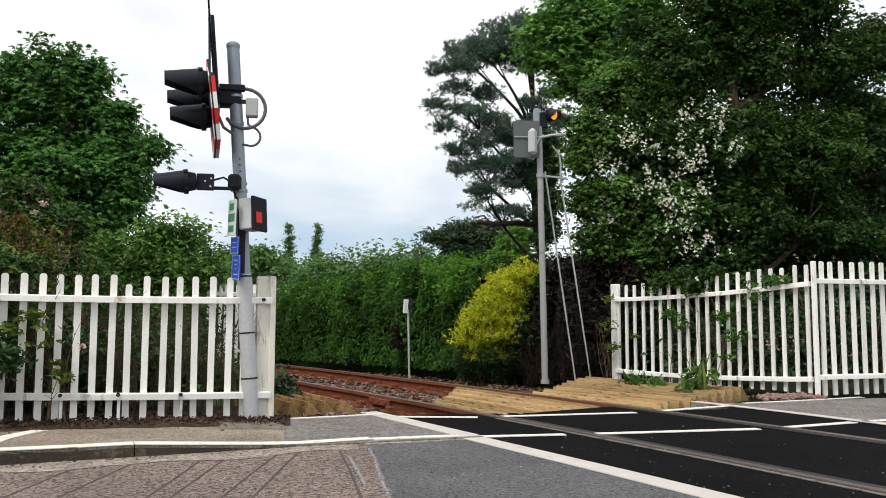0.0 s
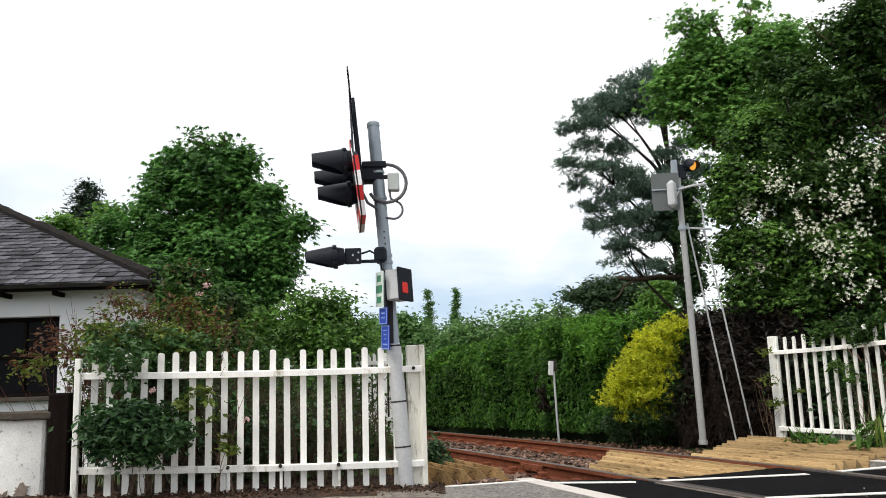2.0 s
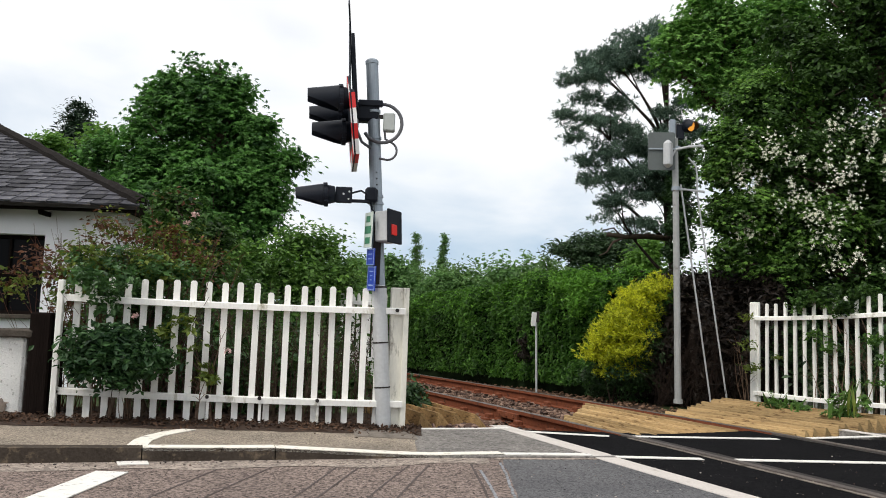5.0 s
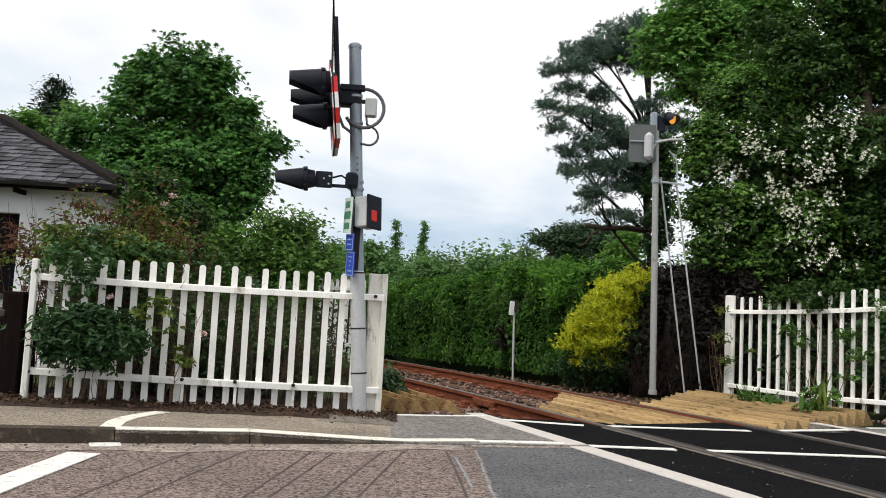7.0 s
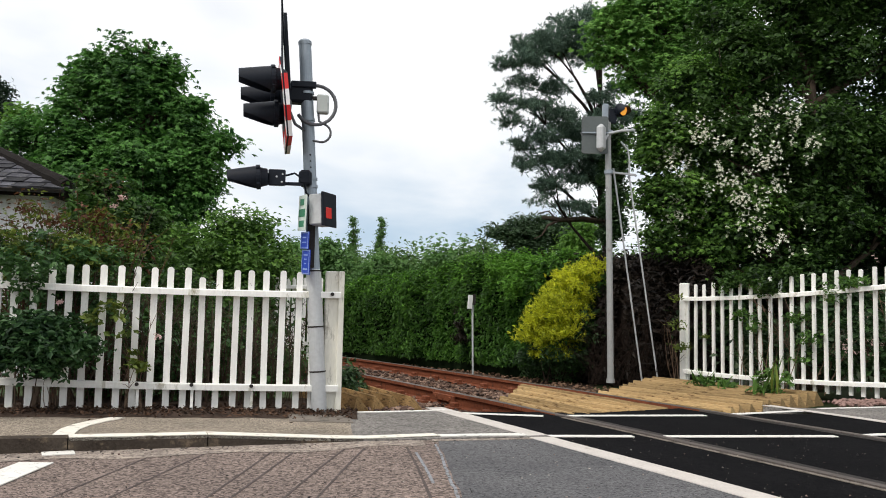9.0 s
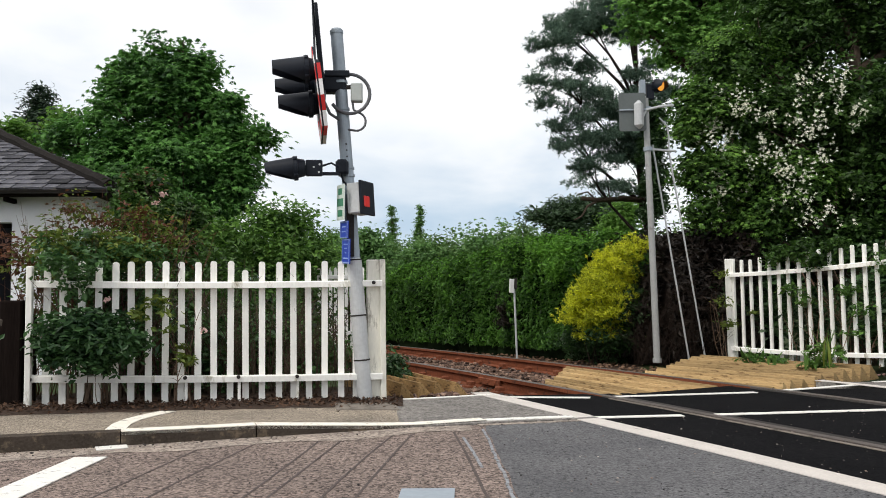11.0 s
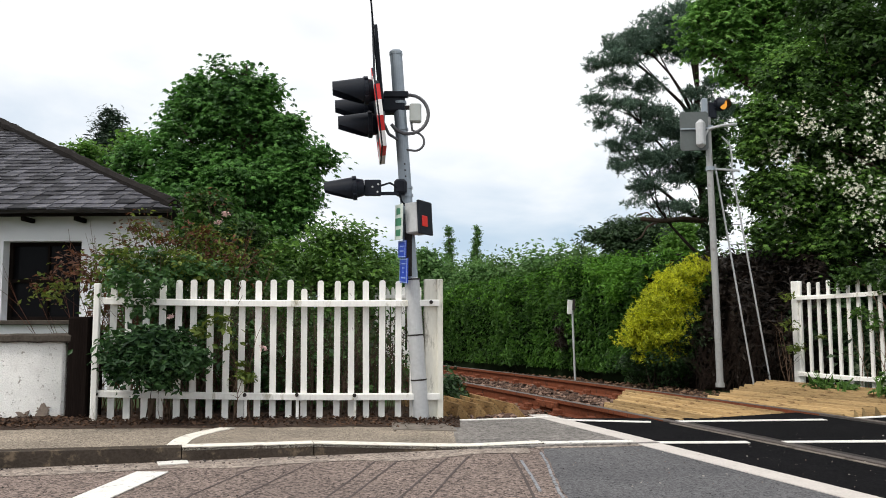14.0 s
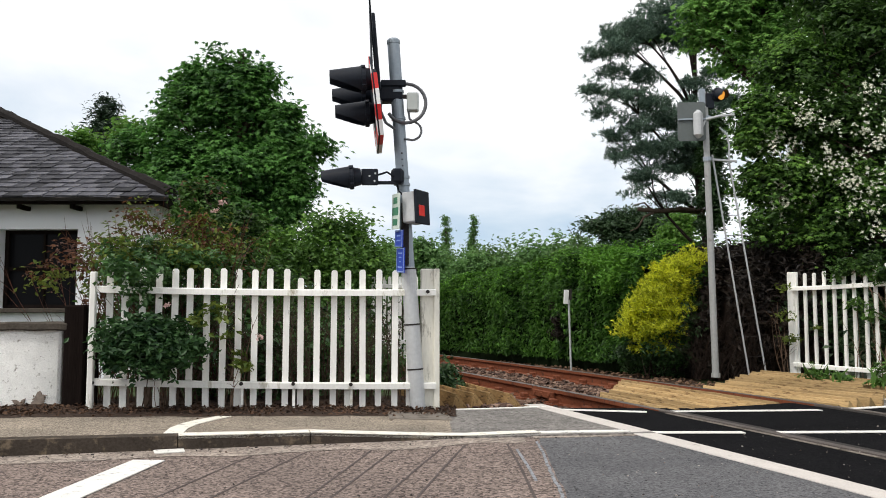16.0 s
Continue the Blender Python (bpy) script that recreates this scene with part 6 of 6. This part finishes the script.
AB = [(-2.45, 6.2, 1.1, 0.1), (-2.3, 6.2, 1.02, 0.12), (-2.15, 6.22, 1.12, 0.11), (-2.28, 6.2, 0.9, 0.07), (-2.5, 6.55, 1.16, 0.17), (-2.28, 6.6, 1.22, 0.18), (-2.05, 6.62, 1.2, 0.16), (-2.62, 6.6, 1.28, 0.13), (-2.2, 6.55, 1.02, 0.14), (-1.9, 6.75, 1.2, 0.13), (-2.4, 6.85, 1.0, 0.25), (-2.1, 6.9, 0.8, 0.3)]
crown("foliage", 43, AB, 5600, 0.052, M_PRIVET, arch, 14, 0.055, 0.55, 0.9, 0.3)
crown("young_leaves", 44, AB[4:8], 1100, 0.05, M_YOUNG, arch, 10, 0.06, 0.55, 0.9, 0.6)
twigs(45, "stem_growth", arch, [(-2.3, 6.7, 0.05, 0.3)], 26, 1.3, 0.15, 0.008, M_BARK)

redshrub = thing("reddish_shrub", (-3.1, 7.1, 0.0), "sparse red-brown shrub with bare stems beside the wall", "bush")
RBL = [(-3.20, 7.00, 1.25, 0.13), (-2.95, 7.00, 1.20, 0.20), (-2.75, 7.10, 1.40, 0.16), (-2.90, 7.10, 0.95, 0.16), (-2.45, 7.20, 1.50, 0.14), (-2.15, 7.25, 1.55, 0.14), (-1.95, 7.30, 1.40, 0.20), (-2.60, 7.10, 1.60, 0.12), (-2.30, 7.20, 1.30, 0.20), (-3.32, 7.00, 1.08, 0.15)]
crown("foliage", 46, RBL, 1300, 0.048, M_REDSHRUB, redshrub, 9, 0.06, 0.5, 1.1, 0.2)
crown("green_leaves", 47, RBL[1:], 1300, 0.05, M_YOUNG, redshrub, 8, 0.06, 0.5, 1.1, 0.3)
twigs(48, "stem_growth", redshrub, [(-2.8, 7.1, 0.0, 0.25), (-2.4, 7.25, 0.0, 0.4), (-2.1, 7.25, 0.0, 0.3), (-2.7, 7.15, 0.0, 0.3)], 70, 1.6, 0.15, 0.005, M_REDSTEM, 4)
twigs(148, "leaning_stems", redshrub, [(-2.95, 7.0, 0.0, 0.2)], 16, 1.35, 0.32, 0.004, M_REDSTEM, 4)

brush = thing("dry_brushwood", (-1.2, 7.0, 0.0), "tangle of dry brown stems behind the fence", "undergrowth", kind="stuff")
twigs(49, "stem_growth", brush, [(-2.0, 7.05, 0.02, 0.4), (-1.5, 7.1, 0.02, 0.4), (-1.0, 7.15, 0.02, 0.4), (-0.6, 7.15, 0.02, 0.35)], 210, 1.0, 0.16, 0.0055, M_STEM, 3)
thicket = thing("ivy_thicket", (-1.3, 7.8, 0.0), "dark ivy-green undergrowth behind the fence", "undergrowth")
TB = [(-2.6, 8.0, 0.5, 0.5), (-2.0, 7.9, 0.5, 0.45), (-1.4, 7.9, 0.45, 0.45), (-0.85, 7.9, 0.4, 0.4), (-2.3, 8.2, 0.95, 0.35), (-1.6, 8.3, 0.9, 0.35), (-0.9, 8.3, 0.75, 0.3), (-0.55, 8.0, 0.3, 0.28), (-3.0, 8.4, 0.9, 0.4)]
crown("foliage", 50, TB, 16000, 0.065, M_HAW, thicket, 16, 0.1, 0.6, 0.9, 0.5)
crown("low_leaves", 150, [(-2.0, 7.2, 0.3, 0.3), (-1.4, 7.3, 0.25, 0.3), (-0.8, 7.4, 0.25, 0.28), (-1.1, 7.4, 0.5, 0.22), (-1.7, 7.35, 0.55, 0.25)], 2600, 0.06, M_PRIVET, thicket, 12, 0.09)
twigs(51, "stem_growth", thicket, [(-2.2, 7.9, 0, 0.4), (-1.2, 7.9, 0, 0.5)], 20, 0.9, 0.3, 0.01, M_BARK)
edge_bush = thing("low_bush", (0.12, 8.0, -0.16), "small dark leafy bush at the end of the fence", "bush")
crown("foliage", 52, [(0.05, 7.75, 0.05, 0.16), (0.0, 7.95, 0.12, 0.2), (-0.12, 8.2, 0.2, 0.25)], 1500, 0.05, M_LAUREL, edge_bush, 14, 0.05)
sprig = thing("climbing_sprigs", (-1.6, 6.5, 0.05), "thin yellow-green sprigs climbing through the fence", "climbing plant")
crown("foliage", 53, [(-1.72, 6.33, 0.78, 0.09), (-1.6, 6.36, 0.5, 0.08), (-1.52, 6.36, 0.38, 0.07), (-1.62, 6.36, 0.62, 0.05), (-1.85, 6.3, 0.7, 0.06)], 260, 0.055, M_YOUNG, sprig, 9, 0.03)
twigs(54, "stem_growth", sprig, [(-1.6, 6.42, 0.02, 0.12)], 8, 0.85, 0.12, 0.005, M_TWIG)
flowers = thing("pale_flowers", (-2.1, 6.35, 0.05), "few pale pink flower heads among the fence shrubs", "flowers")
crown("blossom", 55, [(-2.07, 6.2, 0.84, 0.03), (-2.15, 6.28, 1.1, 0.025), (-1.4, 6.4, 0.6, 0.012), (-1.9, 6.9, 1.62, 0.03), (-1.85, 6.9, 1.7, 0.025)], 120, 0.026, M_PINKFLOWER, flowers, 12, 0.012)
twigs(56, "stem_growth", flowers, [(-2.1, 6.38, 0.02, 0.08)], 4, 0.95, 0.05, 0.003, M_TWIG, 0)

# weeds at the right fence


def weed(at, seed, blades, h, broad, label):
    w = thing("weed", at, label, "weed", "weeds along the far fence")
    rng = np.random.default_rng(seed)
    n = blades
    a = rng.random(n) * 6.28
    out = np.stack([np.cos(a), np.sin(a), np.zeros(n)], 1)
    tall = h * (0.5 + 0.6 * rng.random(n))
    pos = out * (0.05 + 0.12 * rng.random((n, 1))) + np.array([0, 0, 1]) * tall[:, None] * 0.5
    ax = out * 0.55 + np.array([0, 0, 1.0])
    me = leaf_mesh("leaves", pos, out + rng.normal(size=(n, 3)) * 0.4, ax, tall, broad, 0.08)
    finish("leaves", me, M_YOUNG if seed % 2 else M_SHRUB, w)
    low = [(at[0] + rng.uniform(-0.12, 0.12), at[1] + rng.uniform(-0.08, 0.08), at[2] + h * rng.uniform(0.15, 0.45), h * 0.22) for _ in range(5)]
    sprays("broad_leaves", seed + 200, low, 110, 0.075, M_SHRUB, w, 10, 0.04, 1.0, 0.4, 1.0)
    bm = bmesh.new()
    for k in range(6):
        b = rng.random() * 6.28
        tube([(0, 0, 0), (0.04 * math.cos(b), 0.04 * math.sin(b), h * 0.5), (0.12 * math.cos(b), 0.12 * math.sin(b), h)], [0.006, 0.005, 0.002], 5, bm)
    part("stalks", bm, M_SHRUB, w)
    return w


weed((4.5, 8.4, 0.03), 61, 9, 0.42, 0.09, "tall leafy weed with strap leaves growing by the fence")
weed((4.35, 8.35, 0.03), 62, 5, 0.2, 0.26, "low leafy weed growing through the timbers")
weed((4.1, 9.2, 0.03), 64, 5, 0.22, 0.26, "low leafy weed at the fence end")
weed((4.22, 9.0, 0.03), 66, 4, 0.16, 0.26, "low leafy weed at the fence end")
climb = thing("fence_climber", (4.95, 9.0, 0.05), "leafy climber threading the far white fence", "climbing plant")
CB = [(4.85, 9.3, 1.2, 0.09), (4.75, 9.55, 0.9, 0.09), (4.8, 9.4, 0.75, 0.08), (5.05, 8.85, 0.85, 0.08), (5.12, 8.7, 0.65, 0.09), (5.1, 8.75, 0.42, 0.09), (5.0, 9.0, 0.35, 0.08), (5.3, 8.25, 1.22, 0.1), (5.2, 8.45, 1.15, 0.1), (5.38, 8.1, 1.25, 0.08), (4.6, 9.8, 1.22, 0.07)]
crown("overhang", 167, [(4.7, 9.75, 1.3, 0.13), (4.82, 9.45, 1.34, 0.13), (4.92, 9.2, 1.2, 0.1), (5.0, 9.05, 1.38, 0.1)], 1500, 0.055, M_HAW, climb, 14, 0.05)
crown("foliage", 67, CB, 900, 0.055, M_SHRUB, climb, 12, 0.045)
twigs(68, "stem_growth", climb, [(5.0, 9.1, 0.02, 0.2), (5.2, 8.6, 0.02, 0.15), (4.75, 9.6, 0.02, 0.15)], 12, 1.1, 0.15, 0.005, M_TWIG)
climb2 = thing("fence_climber", (4.3, 10.45, 0.0), "yellowish leafy sprigs round the fence end post", "climbing plant")
crown("foliage", 69, [(4.25, 10.4, 1.1, 0.07), (4.28, 10.4, 0.75, 0.07), (4.3, 10.4, 0.45, 0.06), (4.5, 10.15, 0.6, 0.04)], 220, 0.06, M_YOUNG, climb2, 9, 0.04, 0.35)
twigs(70, "stem_growth", climb2, [(4.28, 10.48, 0.0, 0.06)], 5, 1.0, 0.08, 0.005, M_TWIG)
under = thing("fence_undergrowth", (7.0, 9.3, 0.0), "dark leafy undergrowth behind the far fence", "undergrowth")
UB = [(5.3, 10.2, 0.5, 0.5), (5.9, 9.6, 0.5, 0.55), (6.6, 9.3, 0.55, 0.55), (7.3, 9.3, 0.55, 0.5), (8.0, 9.4, 0.6, 0.55), (8.8, 9.6, 0.6, 0.6), (5.0, 10.9, 0.8, 0.5), (6.2, 10.0, 1.0, 0.5), (7.2, 10.0, 1.0, 0.5), (8.4, 10.2, 1.0, 0.6)]
crown("foliage", 71, UB, 16000, 0.08, M_LAUREL, under, 16, 0.11, 0.6, 0.9, 0.4)
twigs(72, "stem_growth", under, [(5.5, 9.8, 0, 0.5), (6.8, 9.3, 0, 0.6), (8, 9.4, 0, 0.6)], 80, 1.3, 0.3, 0.009, M_TWIG, 3)
crown("pink_flowers", 73, [(7.2, 8.7, 1.35, 0.06), (7.35, 8.8, 1.1, 0.04)], 40, 0.03, M_PINKFLOWER, under, 8, 0.03)

# slates, the pieces of the roof the camera sees best
def slate_piece(w, l=0.3):
    bm = box(w - 0.012, l, 0.026)
    for v in bm.verts:
        v.co.x += random.uniform(-0.008, 0.008)
        v.co.y += random.uniform(-0.012, 0.012)
        v.co.z += random.uniform(-0.004, 0.004)
    return bm


slope = math.atan(PITCH)
slate_meshes = []
for k in range(5):
    o = part("slate", slate_piece(0.17 + 0.025 * k), M_SLATE, roof)
    slate_meshes.append((o.data, 0.17 + 0.025 * k))
    bpy.data.objects.remove(o)
row = 0
s = 0.06
while s * math.cos(slope) < K - 0.15 and row < 24:
    y, z = EAVE_Y + s * math.cos(slope), EAVE_Z + s * math.sin(slope)
    x_end = HIP_X - s * math.cos(slope)
    x = max(-0.2, 1.9 - 0.62 * s) - random.uniform(0, 0.15)
    while x < x_end + 0.04:
        me, w = random.choice(slate_meshes)
        o = new("slate", me)
        o.parent = roof
        o.matrix_basis = pose(min(x + w / 2, x_end), y + random.uniform(-0.012, 0.012), z + 0.026, math.degrees(slope) - 3.6, random.uniform(-1.2, 1.2), random.uniform(-1.5, 1.5))
        x += w
    s += 0.205
    row += 1

# fallen leaves along the fence foot
rng = np.random.default_rng(77)
n = 4200
lx = -5.5 + 5.6 * rng.random(n)
ly = 6.15 + 0.15 * (lx + 2.65) + rng.normal(size=n) * 0.2
lz = np.array([pave_z(x, y) for x, y in zip(lx, ly)]) + 0.012 + 0.015 * rng.random(n)
litter = leaf_mesh("leaf_litter", np.stack([lx, ly, lz], 1), np.array([0, 0, 1.0]) + rng.normal(size=(n, 3)) * 0.4, rng.normal(size=(n, 3)), 0.02 + 0.025 * rng.random(n), 0.6)
tagged(finish("leaf_litter", litter, leafage("dead_leaves", (0.02, 0.012, 0.009), (0.11, 0.06, 0.035), 0.0, 0.9)), "dry brown fallen leaves along the fence foot", "leaf litter", kind="stuff")
